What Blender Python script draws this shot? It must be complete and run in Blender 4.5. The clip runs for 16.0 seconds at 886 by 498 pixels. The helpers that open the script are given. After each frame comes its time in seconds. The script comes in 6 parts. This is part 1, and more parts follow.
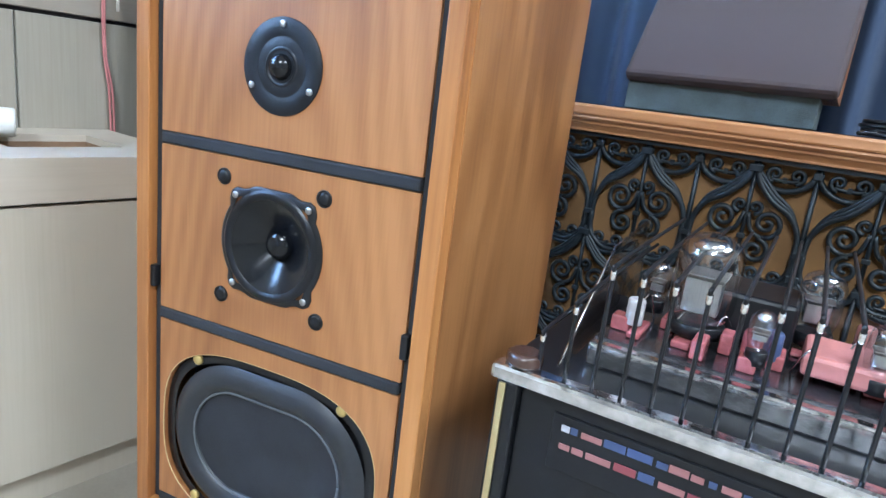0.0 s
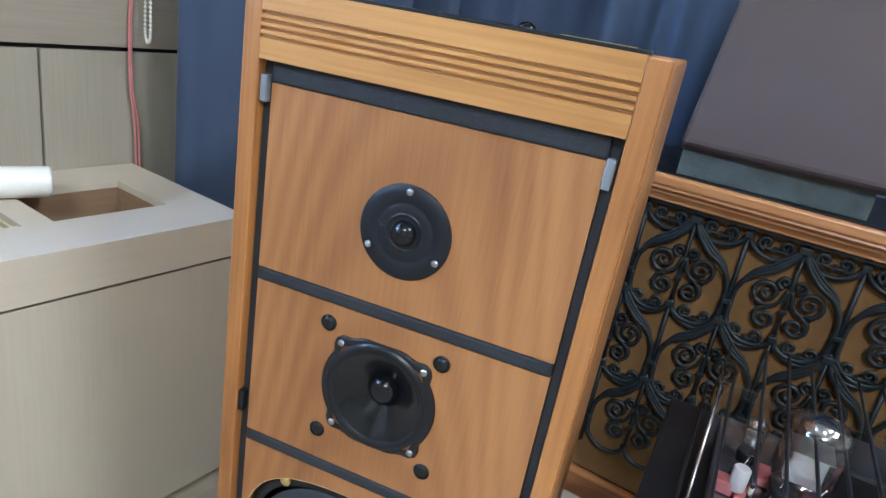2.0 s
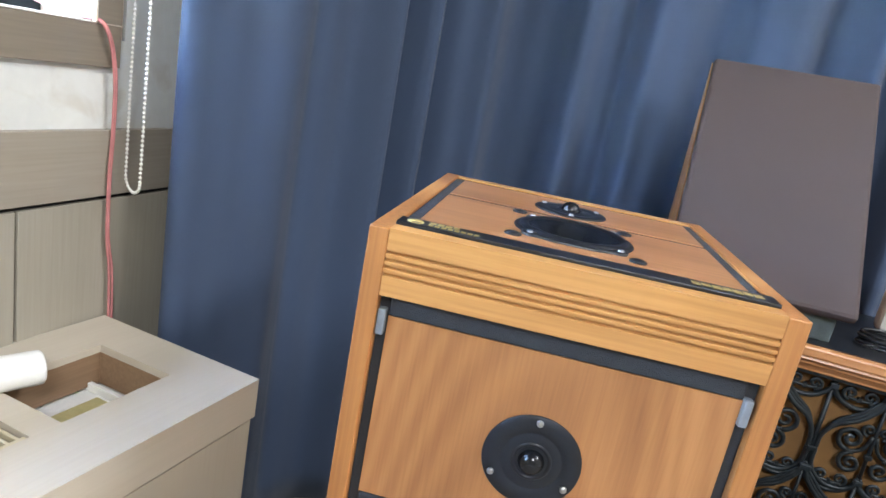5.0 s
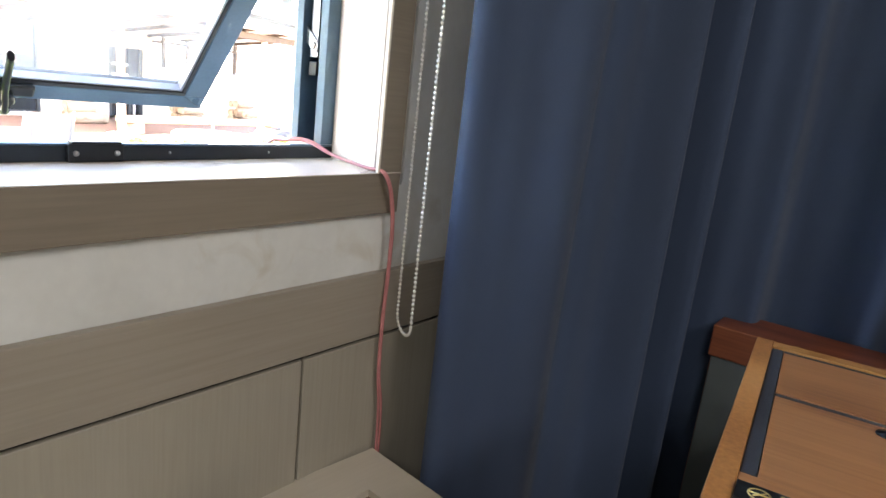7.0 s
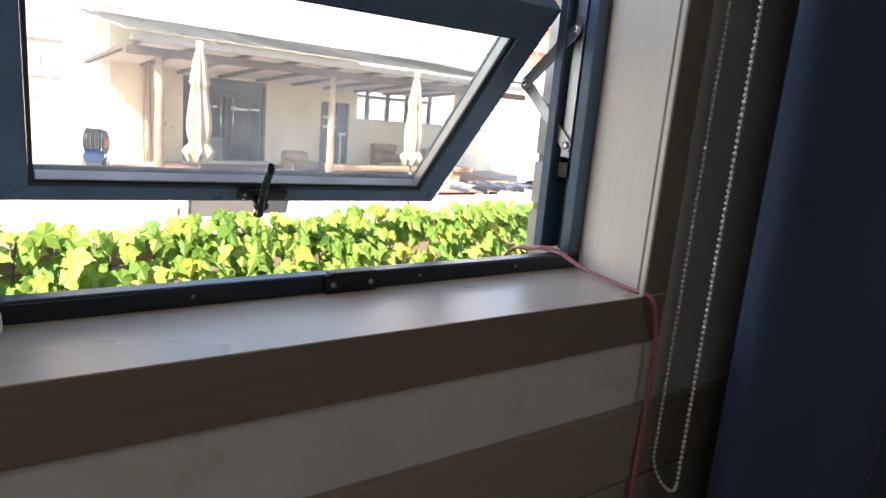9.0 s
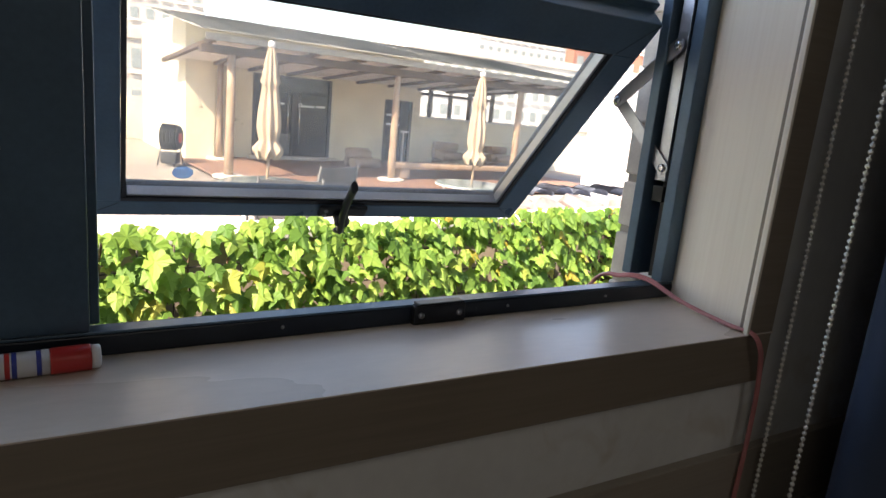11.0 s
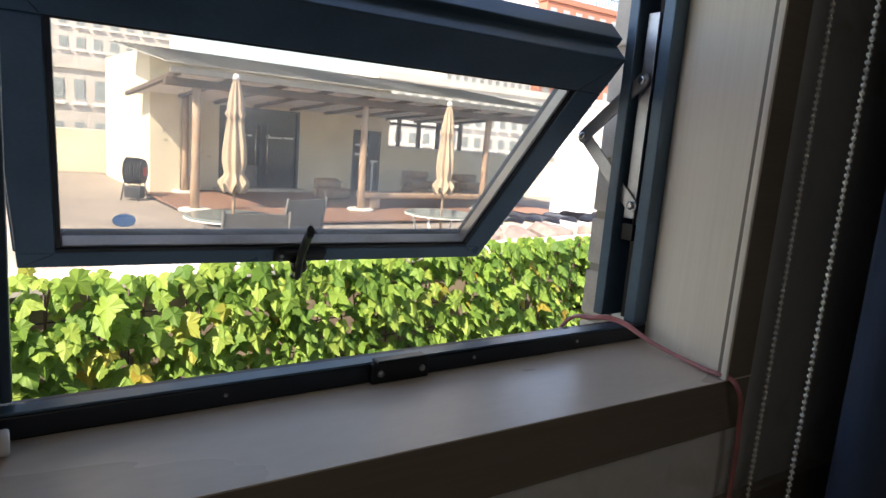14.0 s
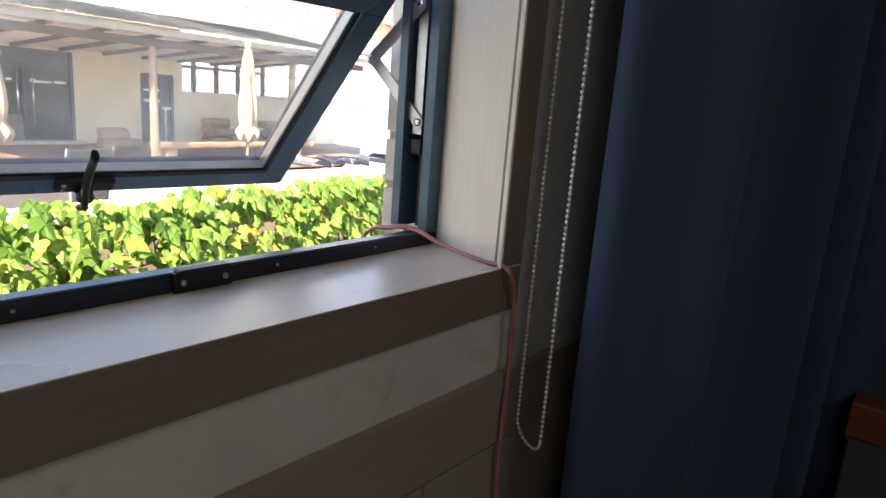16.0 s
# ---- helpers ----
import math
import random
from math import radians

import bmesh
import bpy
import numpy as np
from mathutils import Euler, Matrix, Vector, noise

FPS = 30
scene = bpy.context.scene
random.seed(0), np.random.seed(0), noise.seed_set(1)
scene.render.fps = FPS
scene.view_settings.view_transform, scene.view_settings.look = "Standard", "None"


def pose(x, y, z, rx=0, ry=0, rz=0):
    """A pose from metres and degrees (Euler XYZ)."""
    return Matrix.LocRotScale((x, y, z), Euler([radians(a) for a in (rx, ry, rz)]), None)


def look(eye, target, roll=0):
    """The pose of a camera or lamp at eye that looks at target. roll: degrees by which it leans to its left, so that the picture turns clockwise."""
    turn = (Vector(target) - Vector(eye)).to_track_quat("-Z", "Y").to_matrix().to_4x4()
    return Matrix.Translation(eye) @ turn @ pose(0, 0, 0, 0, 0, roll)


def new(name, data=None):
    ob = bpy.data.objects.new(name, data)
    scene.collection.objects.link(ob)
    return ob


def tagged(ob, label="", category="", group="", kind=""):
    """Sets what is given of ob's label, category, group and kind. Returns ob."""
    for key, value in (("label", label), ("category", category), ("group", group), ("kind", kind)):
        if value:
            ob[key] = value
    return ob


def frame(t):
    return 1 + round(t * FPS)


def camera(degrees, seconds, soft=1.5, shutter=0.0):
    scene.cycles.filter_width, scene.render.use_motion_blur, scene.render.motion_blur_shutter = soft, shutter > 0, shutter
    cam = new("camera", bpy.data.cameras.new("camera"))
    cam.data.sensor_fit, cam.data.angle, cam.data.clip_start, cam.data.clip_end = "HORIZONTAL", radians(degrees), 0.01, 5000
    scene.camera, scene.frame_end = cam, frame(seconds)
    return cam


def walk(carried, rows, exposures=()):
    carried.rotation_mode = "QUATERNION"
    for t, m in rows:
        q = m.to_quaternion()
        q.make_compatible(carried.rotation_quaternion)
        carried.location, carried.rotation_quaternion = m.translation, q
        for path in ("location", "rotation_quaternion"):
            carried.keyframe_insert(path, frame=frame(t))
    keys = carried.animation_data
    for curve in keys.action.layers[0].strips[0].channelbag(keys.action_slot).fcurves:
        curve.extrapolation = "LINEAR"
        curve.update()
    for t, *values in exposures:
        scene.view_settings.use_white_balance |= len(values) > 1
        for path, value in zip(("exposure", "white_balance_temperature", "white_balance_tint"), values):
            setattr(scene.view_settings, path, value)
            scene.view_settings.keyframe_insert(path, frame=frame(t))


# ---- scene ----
cam = camera(69.7, 16.0)
PATH = [
    (0, (1.237, -0.787, 0.721), (0.283, 0.9, 0.226), 7.0),
    (0.5, (1.159, -0.803, 0.786), (0.231, 0.875, 0.22), 9.8),
    (1, (1.117, -0.821, 0.872), (0.157, 0.84, 0.307), 8.0),
    (1.5, (1.08, -0.813, 0.905), (0.144, 0.846, 0.296), 6.4),
    (2, (1.038, -0.813, 0.916), (0.252, 0.893, 0.231), 10.2),
    (2.5, (1.026, -0.798, 0.957), (0.407, 0.975, 0.27), 10.0),
    (3, (1.012, -0.816, 0.995), (0.389, 0.959, 0.316), 10.6),
    (3.2, (0.99, -0.825, 1.004), (0.364, 0.946, 0.318), 11.8),
    (5.3, (0.76, -0.866, 1.052), (0.302, 1.021, 0.573), 10.7),
    (5.5, (0.75, -0.841, 1.059), (0.254, 1.038, 0.589), 10.8),
    (6, (0.713, -0.807, 1.103), (-0.017, 1.003, 0.664), 8.9),
    (6.5, (0.667, -0.799, 1.125), (-0.33, 0.879, 0.691), 8.5),
    (7, (0.654, -0.77, 1.162), (-0.492, 0.799, 0.688), 6.5),
    (7.5, (0.586, -0.78, 1.192), (-0.623, 0.75, 0.769), 6.2),
    (8, (0.535, -0.779, 1.222), (-0.743, 0.685, 0.803), 5.5),
    (8.5, (0.514, -0.785, 1.236), (-0.911, 0.544, 0.829), 4.6),
    (9, (0.474, -0.751, 1.238), (-1.078, 0.43, 0.835), 5.0),
    (9.5, (0.455, -0.737, 1.245), (-1.178, 0.328, 0.824), 5.5),
    (9.7, (0.455, -0.736, 1.247), (-1.2, 0.292, 0.818), 5.8),
    (11.8, (0.404, -0.776, 1.27), (-1.245, 0.277, 0.855), 5.0),
    (12, (0.406, -0.769, 1.271), (-1.25, 0.283, 0.88), 4.6),
    (12.5, (0.398, -0.745, 1.284), (-1.25, 0.333, 0.934), 4.1),
    (13, (0.387, -0.74, 1.28), (-1.254, 0.352, 0.941), 4.7),
    (13.5, (0.384, -0.729, 1.276), (-1.259, 0.363, 0.943), 4.2),
    (14, (0.385, -0.728, 1.279), (-1.242, 0.385, 0.942), 4.6),
    (14.5, (0.391, -0.741, 1.278), (-1.214, 0.404, 0.947), 4.3),
    (15, (0.397, -0.745, 1.273), (-1.16, 0.457, 0.912), 4.0),
    (15.5, (0.428, -0.746, 1.265), (-0.997, 0.599, 0.867), 3.9),
    (16, (0.451, -0.753, 1.246), (-0.761, 0.767, 0.795), 4.4),
]
EXPOSURES = [(0, 6.35, 5550, 9), (0.5, 6.3, 5550, 9), (1.0, 6.05, 5750, 10), (2.0, 5.92, 5950, 10), (3.0, 5.87, 6050, 11), (5.5, 6.25, 6700, 13), (6.0, 5.85, 6950, 13), (6.5, 5.35, 7050, 14), (7.0, 4.85, 7100, 16), (7.5, 4.1, 7150, 17), (8.0, 3.3, 7200, 18), (8.5, 2.95, 7250, 18), (9.0, 2.7, 7300, 18), (9.5, 2.5, 7300, 18), (12.0, 2.0, 7350, 18), (13.0, 1.8, 7350, 18), (14.5, 1.78, 7350, 18), (15.5, 2.08, 7350, 18), (16.0, 2.7, 7350, 18)]
walk(cam, [(t, look(eye, target, roll)) for t, eye, target, roll in PATH], EXPOSURES)


# ---- light ----
SUN = Vector((0.30, -0.62, 0.72)).normalized()
world = bpy.data.worlds.new("sky")
scene.world = world
world.use_nodes = True
wn, wl = world.node_tree.nodes, world.node_tree.links
sky = wn.new("ShaderNodeTexSky")
sky.sky_type, sky.sun_disc = "NISHITA", False
sky.sun_elevation = math.asin(SUN.z)
sky.sun_rotation = math.atan2(SUN.x, SUN.y)
wl.new(sky.outputs[0], wn["Background"].inputs[0])
wn["Background"].inputs[1].default_value = 0.14
sun = new("sun", bpy.data.lights.new("sun", "SUN"))
sun.data.energy, sun.data.angle, sun.data.color = 4.5, radians(0.5), (1.0, 0.94, 0.84)
sun.matrix_world = look(SUN * 30, (0, 0, 0))


def ceiling_lamp(x, y, watts, sx, sy):
    l = new("ceiling_light", bpy.data.lights.new("ceiling_light", "AREA"))
    l.data.shape, l.data.size, l.data.size_y = "RECTANGLE", sx, sy
    l.data.energy, l.data.color = watts, (0.94, 0.98, 1.0)
    l.matrix_world = pose(x, y, 2.66)
    return l


ceiling_lamp(2.7, -0.35, 1.4, 0.6, 1.2)
ceiling_lamp(1.7, -2.6, 1.75, 0.6, 1.2)


# ---- materials ----
def nodes_of(name):
    m = bpy.data.materials.new(name)
    m.use_nodes = True
    return m, m.node_tree.nodes, m.node_tree.links, m.node_tree.nodes["Principled BSDF"]


def ramp(nodes, stops):
    r = nodes.new("ShaderNodeValToRGB")
    while len(r.color_ramp.elements) < len(stops):
        r.color_ramp.elements.new(0.5)
    for e, (p, c) in zip(r.color_ramp.elements, stops):
        e.position, e.color = p, (*c, 1)
    return r


def paint(name, c, rough=0.6, metal=0.0, vary=0.25, scale=9.0, fine=160.0, bump=0.15, spec=0.5, stretch=(1, 1, 1), random_mix=0.0, coat=0.0, sheen=0.0):
    """A plain surface with variation at two scales, and a fine relief."""
    m, n, l, b = nodes_of(name)
    tc = n.new("ShaderNodeTexCoord")
    mp = n.new("ShaderNodeMapping")
    mp.inputs["Scale"].default_value = stretch
    l.new(tc.outputs["Object"], mp.inputs[0])
    big, small = n.new("ShaderNodeTexNoise"), n.new("ShaderNodeTexNoise")
    big.inputs["Scale"].default_value, small.inputs["Scale"].default_value = scale, fine
    big.inputs["Detail"].default_value = small.inputs["Detail"].default_value = 4
    l.new(mp.outputs[0], big.inputs["Vector"])
    l.new(mp.outputs[0], small.inputs["Vector"])
    mix = n.new("ShaderNodeMath")
    mix.operation = "MULTIPLY_ADD"
    mix.inputs[1].default_value = 0.35
    l.new(small.outputs["Fac"], mix.inputs[0])
    l.new(big.outputs["Fac"], mix.inputs[2])
    lo, hi = [v * (1 - vary) for v in c], [min(1.0, v * (1 + vary)) for v in c]
    r = ramp(n, [(0.42, lo), (0.68, c), (0.95, hi)])
    l.new(mix.outputs[0], r.inputs[0])
    out = r.outputs[0]
    if random_mix:
        oi = n.new("ShaderNodeObjectInfo")
        hsv = n.new("ShaderNodeHueSaturation")
        mr = n.new("ShaderNodeMapRange")
        mr.inputs["To Min"].default_value, mr.inputs["To Max"].default_value = 1 - random_mix, 1 + random_mix
        l.new(oi.outputs["Random"], mr.inputs[0])
        l.new(mr.outputs[0], hsv.inputs["Value"])
        l.new(out, hsv.inputs["Color"])
        out = hsv.outputs[0]
    l.new(out, b.inputs["Base Color"])
    rr = n.new("ShaderNodeMapRange")
    rr.inputs["To Min"].default_value, rr.inputs["To Max"].default_value = max(0.03, rough - 0.08), min(1, rough + 0.1)
    l.new(big.outputs["Fac"], rr.inputs[0])
    l.new(rr.outputs[0], b.inputs["Roughness"])
    b.inputs["Metallic"].default_value = metal
    b.inputs["Specular IOR Level"].default_value = spec
    b.inputs["Coat Weight"].default_value = coat
    b.inputs["Sheen Weight"].default_value = sheen
    bp = n.new("ShaderNodeBump")
    bp.inputs["Strength"].default_value, bp.inputs["Distance"].default_value = bump, 0.001
    l.new(small.outputs["Fac"], bp.inputs["Height"])
    l.new(bp.outputs[0], b.inputs["Normal"])
    return m


def timber(name, dark, mid, light, along="z", rings=26.0, rough=0.38, warp=1.0, fine=1.0, flame=None):
    """Veneer or solid wood: flame figure, streaks and pores along one axis."""
    m, n, l, b = nodes_of(name)
    tc = n.new("ShaderNodeTexCoord")
    mp, mq = n.new("ShaderNodeMapping"), n.new("ShaderNodeMapping")
    k = {"x": 0, "y": 1, "z": 2}[along]
    s, q = [1.0, 1.0, 1.0], [90.0, 90.0, 90.0]
    s[k], q[k] = 0.30, 3.0
    mp.inputs["Scale"].default_value, mq.inputs["Scale"].default_value = s, q
    l.new(tc.outputs["Object"], mp.inputs[0])
    l.new(tc.outputs["Object"], mq.inputs[0])
    base = n.new("ShaderNodeTexNoise")
    base.inputs["Scale"].default_value, base.inputs["Detail"].default_value = 5.0, 2
    base.inputs["Distortion"].default_value = 0.6 * warp
    l.new(mp.outputs[0], base.inputs["Vector"])
    saw = n.new("ShaderNodeMath")
    saw.operation = "MULTIPLY"
    saw.inputs[1].default_value = rings
    l.new(base.outputs["Fac"], saw.inputs[0])
    phase = saw.outputs[0]
    if flame:
        # nested arches of a crown-cut board about one centre line
        sep = n.new("ShaderNodeSeparateXYZ")
        l.new(tc.outputs["Object"], sep.inputs[0])
        off, sq, arch, climb = (n.new("ShaderNodeMath") for _ in range(4))
        off.operation, off.inputs[1].default_value = "SUBTRACT", flame[0]
        l.new(sep.outputs["X"], off.inputs[0])
        sq.operation = "MULTIPLY"
        l.new(off.outputs[0], sq.inputs[0])
        l.new(off.outputs[0], sq.inputs[1])
        arch.operation, arch.inputs[1].default_value = "MULTIPLY_ADD", flame[2]
        l.new(sq.outputs[0], arch.inputs[0])
        l.new(phase, arch.inputs[2])
        climb.operation, climb.inputs[1].default_value = "MULTIPLY_ADD", flame[1]
        l.new(sep.outputs["Z"], climb.inputs[0])
        l.new(arch.outputs[0], climb.inputs[2])
        phase = climb.outputs[0]
    sine = n.new("ShaderNodeMath")
    sine.operation = "SINE"
    l.new(phase, sine.inputs[0])
    pores = n.new("ShaderNodeTexNoise")
    pores.inputs["Scale"].default_value, pores.inputs["Detail"].default_value = (2.2 if not flame else 4.5) * fine, 5
    l.new(mq.outputs[0], pores.inputs["Vector"])
    f1 = n.new("ShaderNodeMath")
    f1.operation = "MULTIPLY_ADD"
    f1.inputs[1].default_value, f1.inputs[2].default_value = (0.036 if flame else 0.085), 0.06
    l.new(sine.outputs[0], f1.inputs[0])
    f2 = n.new("ShaderNodeMath")
    f2.operation = "MULTIPLY_ADD"
    f2.inputs[1].default_value = 0.30 if not flame else 0.15
    l.new(pores.outputs["Fac"], f2.inputs[0])
    l.new(f1.outputs[0], f2.inputs[2])
    f3 = n.new("ShaderNodeMath")
    f3.operation = "MULTIPLY_ADD"
    f3.inputs[1].default_value = 0.42
    l.new(base.outputs["Fac"], f3.inputs[0])
    l.new(f2.outputs[0], f3.inputs[2])
    r = ramp(n, [(0.28, dark), (0.42, mid), (0.56, light)] if not flame else [(0.20, dark), (0.345, mid), (0.47, light)])
    l.new(f3.outputs[0], r.inputs[0])
    l.new(r.outputs[0], b.inputs["Base Color"])
    b.inputs["Roughness"].default_value = rough
    bp = n.new("ShaderNodeBump")
    bp.inputs["Strength"].default_value, bp.inputs["Distance"].default_value = 0.12, 0.0006
    l.new(pores.outputs["Fac"], bp.inputs["Height"])
    l.new(bp.outputs[0], b.inputs["Normal"])
    return m


def glass(name, tint=(0.95, 0.98, 0.97), rough=0.0, haze=0.0, shine=0.05):
    m, n, l, b = nodes_of(name)
    tr, gl, mix = n.new("ShaderNodeBsdfTransparent"), n.new("ShaderNodeBsdfGlossy"), n.new("ShaderNodeMixShader")
    tr.inputs[0].default_value = (*tint, 1)
    gl.inputs["Roughness"].default_value = rough
    lw, pw, ma = n.new("ShaderNodeLayerWeight"), n.new("ShaderNodeMath"), n.new("ShaderNodeMath")
    lw.inputs[0].default_value = 0.5
    pw.operation, ma.operation = "POWER", "MULTIPLY_ADD"
    pw.inputs[1].default_value, ma.inputs[1].default_value, ma.inputs[2].default_value = 4.0, 0.85, shine
    l.new(lw.outputs["Facing"], pw.inputs[0])
    l.new(pw.outputs[0], ma.inputs[0])
    l.new(ma.outputs[0], mix.inputs[0])
    l.new(tr.outputs[0], mix.inputs[1])
    l.new(gl.outputs[0], mix.inputs[2])
    out = mix
    if haze:
        df, mx = n.new("ShaderNodeBsdfDiffuse"), n.new("ShaderNodeMixShader")
        df.inputs[0].default_value = (0.8, 0.8, 0.78, 1)
        tl, both = n.new("ShaderNodeBsdfTranslucent"), n.new("ShaderNodeMixShader")
        tl.inputs[0].default_value = (0.85, 0.84, 0.80, 1)
        both.inputs[0].default_value = 0.6
        l.new(df.outputs[0], both.inputs[1])
        l.new(tl.outputs[0], both.inputs[2])
        tc, nz = n.new("ShaderNodeTexCoord"), n.new("ShaderNodeTexNoise")
        nz.inputs["Scale"].default_value = 5
        l.new(tc.outputs["Object"], nz.inputs["Vector"])
        mr = n.new("ShaderNodeMapRange")
        mr.inputs["From Min"].default_value, mr.inputs["From Max"].default_value = 0.35, 0.75
        mr.inputs["To Min"].default_value, mr.inputs["To Max"].default_value = haze * 0.4, haze * 1.5
        l.new(nz.outputs["Fac"], mr.inputs[0])
        l.new(mr.outputs[0], mx.inputs[0])
        l.new(mix.outputs[0], mx.inputs[1])
        l.new(both.outputs[0], mx.inputs[2])
        out = mx
    l.new(out.outputs[0], n["Material Output"].inputs[0])
    return m


VENEER = timber("walnut_veneer", (0.185, 0.070, 0.024), (0.300, 0.126, 0.043), (0.395, 0.178, 0.063), rings=24, rough=0.40, flame=(0.192, 52.0, 1000.0))
VENEER_SIDE = timber("side_veneer", (0.19, 0.076, 0.024), (0.27, 0.115, 0.037), (0.34, 0.155, 0.053), rings=26, rough=0.36)
VENEER_TOP = timber("top_veneer", (0.15, 0.055, 0.020), (0.25, 0.102, 0.038), (0.34, 0.150, 0.058), along="x", rings=16, rough=0.4)
SOLID = timber("solid_teak", (0.24, 0.090, 0.026), (0.38, 0.158, 0.046), (0.46, 0.212, 0.068), rings=10, rough=0.36)
SOLID_X = timber("solid_teak_rail", (0.29, 0.122, 0.034), (0.43, 0.205, 0.062), (0.52, 0.270, 0.088), along="x", rings=9, rough=0.36)
RED_WOOD = timber("red_wood", (0.10, 0.026, 0.012), (0.19, 0.052, 0.022), (0.27, 0.085, 0.035), along="x", rings=10)
MOULD = timber("moulding_wood", (0.17, 0.06, 0.02), (0.33, 0.14, 0.05), (0.45, 0.21, 0.085), along="x", rings=14, rough=0.35)
BLACK_FOAM = paint("black_cloth_strip", (0.018, 0.020, 0.024), 0.85, vary=0.5, fine=900, bump=0.8)
BLACK_PLASTIC = paint("black_plastic", (0.009, 0.010, 0.012), 0.33, vary=0.3, fine=300, bump=0.05, spec=0.35)
CONE = paint("doped_cone", (0.005, 0.006, 0.008), 0.20, vary=0.4, scale=30, bump=0.05, spec=0.32, coat=0.12)
RUBBER = paint("rubber_surround", (0.008, 0.009, 0.012), 0.33, vary=0.3, bump=0.1, spec=0.32)
FLAT_CONE = paint("felted_cone", (0.016, 0.018, 0.023), 0.75, vary=0.5, scale=20, fine=700, bump=0.5)
FACEPLATE = paint("grey_faceplate", (0.009, 0.011, 0.015), 0.45, vary=0.2, fine=400, spec=0.3)
STEEL = paint("steel", (0.42, 0.43, 0.45), 0.32, metal=1.0, vary=0.2)
CHROME = paint("chrome", (0.70, 0.71, 0.73), 0.08, metal=1.0, vary=0.35, scale=45, fine=90, bump=0.35)
GREY_CLIP = paint("grey_clip", (0.17, 0.19, 0.21), 0.5, vary=0.2)
GOLD = paint("gold_print", (0.55, 0.42, 0.16), 0.4, metal=0.6, vary=0.15)


def stained(name, c, stain):
    """Old white wall paint with faint brown water stains."""
    m = paint(name, c, 0.7, vary=0.10, scale=6, fine=60, bump=0.25)
    n, l = m.node_tree.nodes, m.node_tree.links
    b = n["Principled BSDF"]
    src = b.inputs["Base Color"].links[0].from_socket
    tc, nz, vo = n.new("ShaderNodeTexCoord"), n.new("ShaderNodeTexNoise"), n.new("ShaderNodeTexNoise")
    nz.inputs["Scale"].default_value, nz.inputs["Detail"].default_value, nz.inputs["Distortion"].default_value = 14.0, 6, 1.2
    vo.inputs["Scale"].default_value = 4.0
    for k in (nz, vo):
        l.new(tc.outputs["Object"], k.inputs["Vector"])
    mul = n.new("ShaderNodeMath")
    mul.operation = "MULTIPLY"
    l.new(nz.outputs["Fac"], mul.inputs[0])
    l.new(vo.outputs["Fac"], mul.inputs[1])
    mr = n.new("ShaderNodeMapRange")
    mr.inputs["From Min"].default_value, mr.inputs["From Max"].default_value, mr.inputs["To Max"].default_value = 0.28, 0.42, 0.55
    l.new(mul.outputs[0], mr.inputs[0])
    mx = n.new("ShaderNodeMixRGB")
    mx.inputs[2].default_value = (*stain, 1)
    l.new(mr.outputs[0], mx.inputs[0])
    l.new(src, mx.inputs[1])
    l.new(mx.outputs[0], b.inputs["Base Color"])
    return m


WALL_WHITE = stained("wall_paint", (0.66, 0.67, 0.64), (0.50, 0.45, 0.36))
BEIGE = timber("beige_panel_film", (0.285, 0.258, 0.205), (0.325, 0.297, 0.238), (0.36, 0.332, 0.272), rings=4, rough=0.5, fine=1.3)
BEIGE_Y = timber("beige_trim_film", (0.255, 0.222, 0.178), (0.295, 0.258, 0.208), (0.335, 0.296, 0.242), along="y", rings=4, rough=0.48)
# taupe film; part of its darkness is painted shade of the backlit room side
SHADED_CASING = timber("shaded_taupe_film", (0.165, 0.135, 0.100), (0.205, 0.170, 0.128), (0.245, 0.205, 0.158), along="y", rings=4, rough=0.45)
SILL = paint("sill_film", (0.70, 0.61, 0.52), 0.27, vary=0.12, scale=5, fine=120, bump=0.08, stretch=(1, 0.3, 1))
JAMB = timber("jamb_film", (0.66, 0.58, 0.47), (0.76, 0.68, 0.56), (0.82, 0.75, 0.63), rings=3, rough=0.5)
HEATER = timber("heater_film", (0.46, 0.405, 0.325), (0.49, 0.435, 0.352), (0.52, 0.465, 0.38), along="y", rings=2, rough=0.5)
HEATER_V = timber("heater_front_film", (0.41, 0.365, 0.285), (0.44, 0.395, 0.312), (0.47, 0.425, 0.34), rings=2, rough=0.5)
CURTAIN = paint("blue_curtain_cloth", (0.036, 0.059, 0.110), 0.85, sheen=0.08, vary=0.18, scale=5, fine=1200, bump=0.5, stretch=(1, 1, 0.25))
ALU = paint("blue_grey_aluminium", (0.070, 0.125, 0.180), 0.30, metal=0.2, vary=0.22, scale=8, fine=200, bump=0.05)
# the same aluminium, nearly black to paint in the rail's shaded room side
ALU_SHADED = paint("shaded_blue_aluminium", (0.009, 0.014, 0.021), 0.35, metal=0.2, vary=0.3, scale=8, fine=200, bump=0.05)
ALU_DARK = paint("dark_seal", (0.012, 0.013, 0.016), 0.5, vary=0.3)
WHITE_PLASTIC = paint("white_plastic", (0.78, 0.78, 0.76), 0.35, vary=0.06)
IRON = paint("wrought_iron", (0.014, 0.020, 0.024), 0.42, metal=0.35, vary=0.5, scale=40, fine=300, bump=0.4)
AMBER_CLOTH = paint("amber_grille_cloth", (0.20, 0.105, 0.034), 0.85, vary=0.25, scale=12, fine=900, bump=0.5)
BROWN_CLOTH = paint("brown_grille_cloth", (0.052, 0.036, 0.034), 0.9, vary=0.1, fine=1500, bump=0.5)
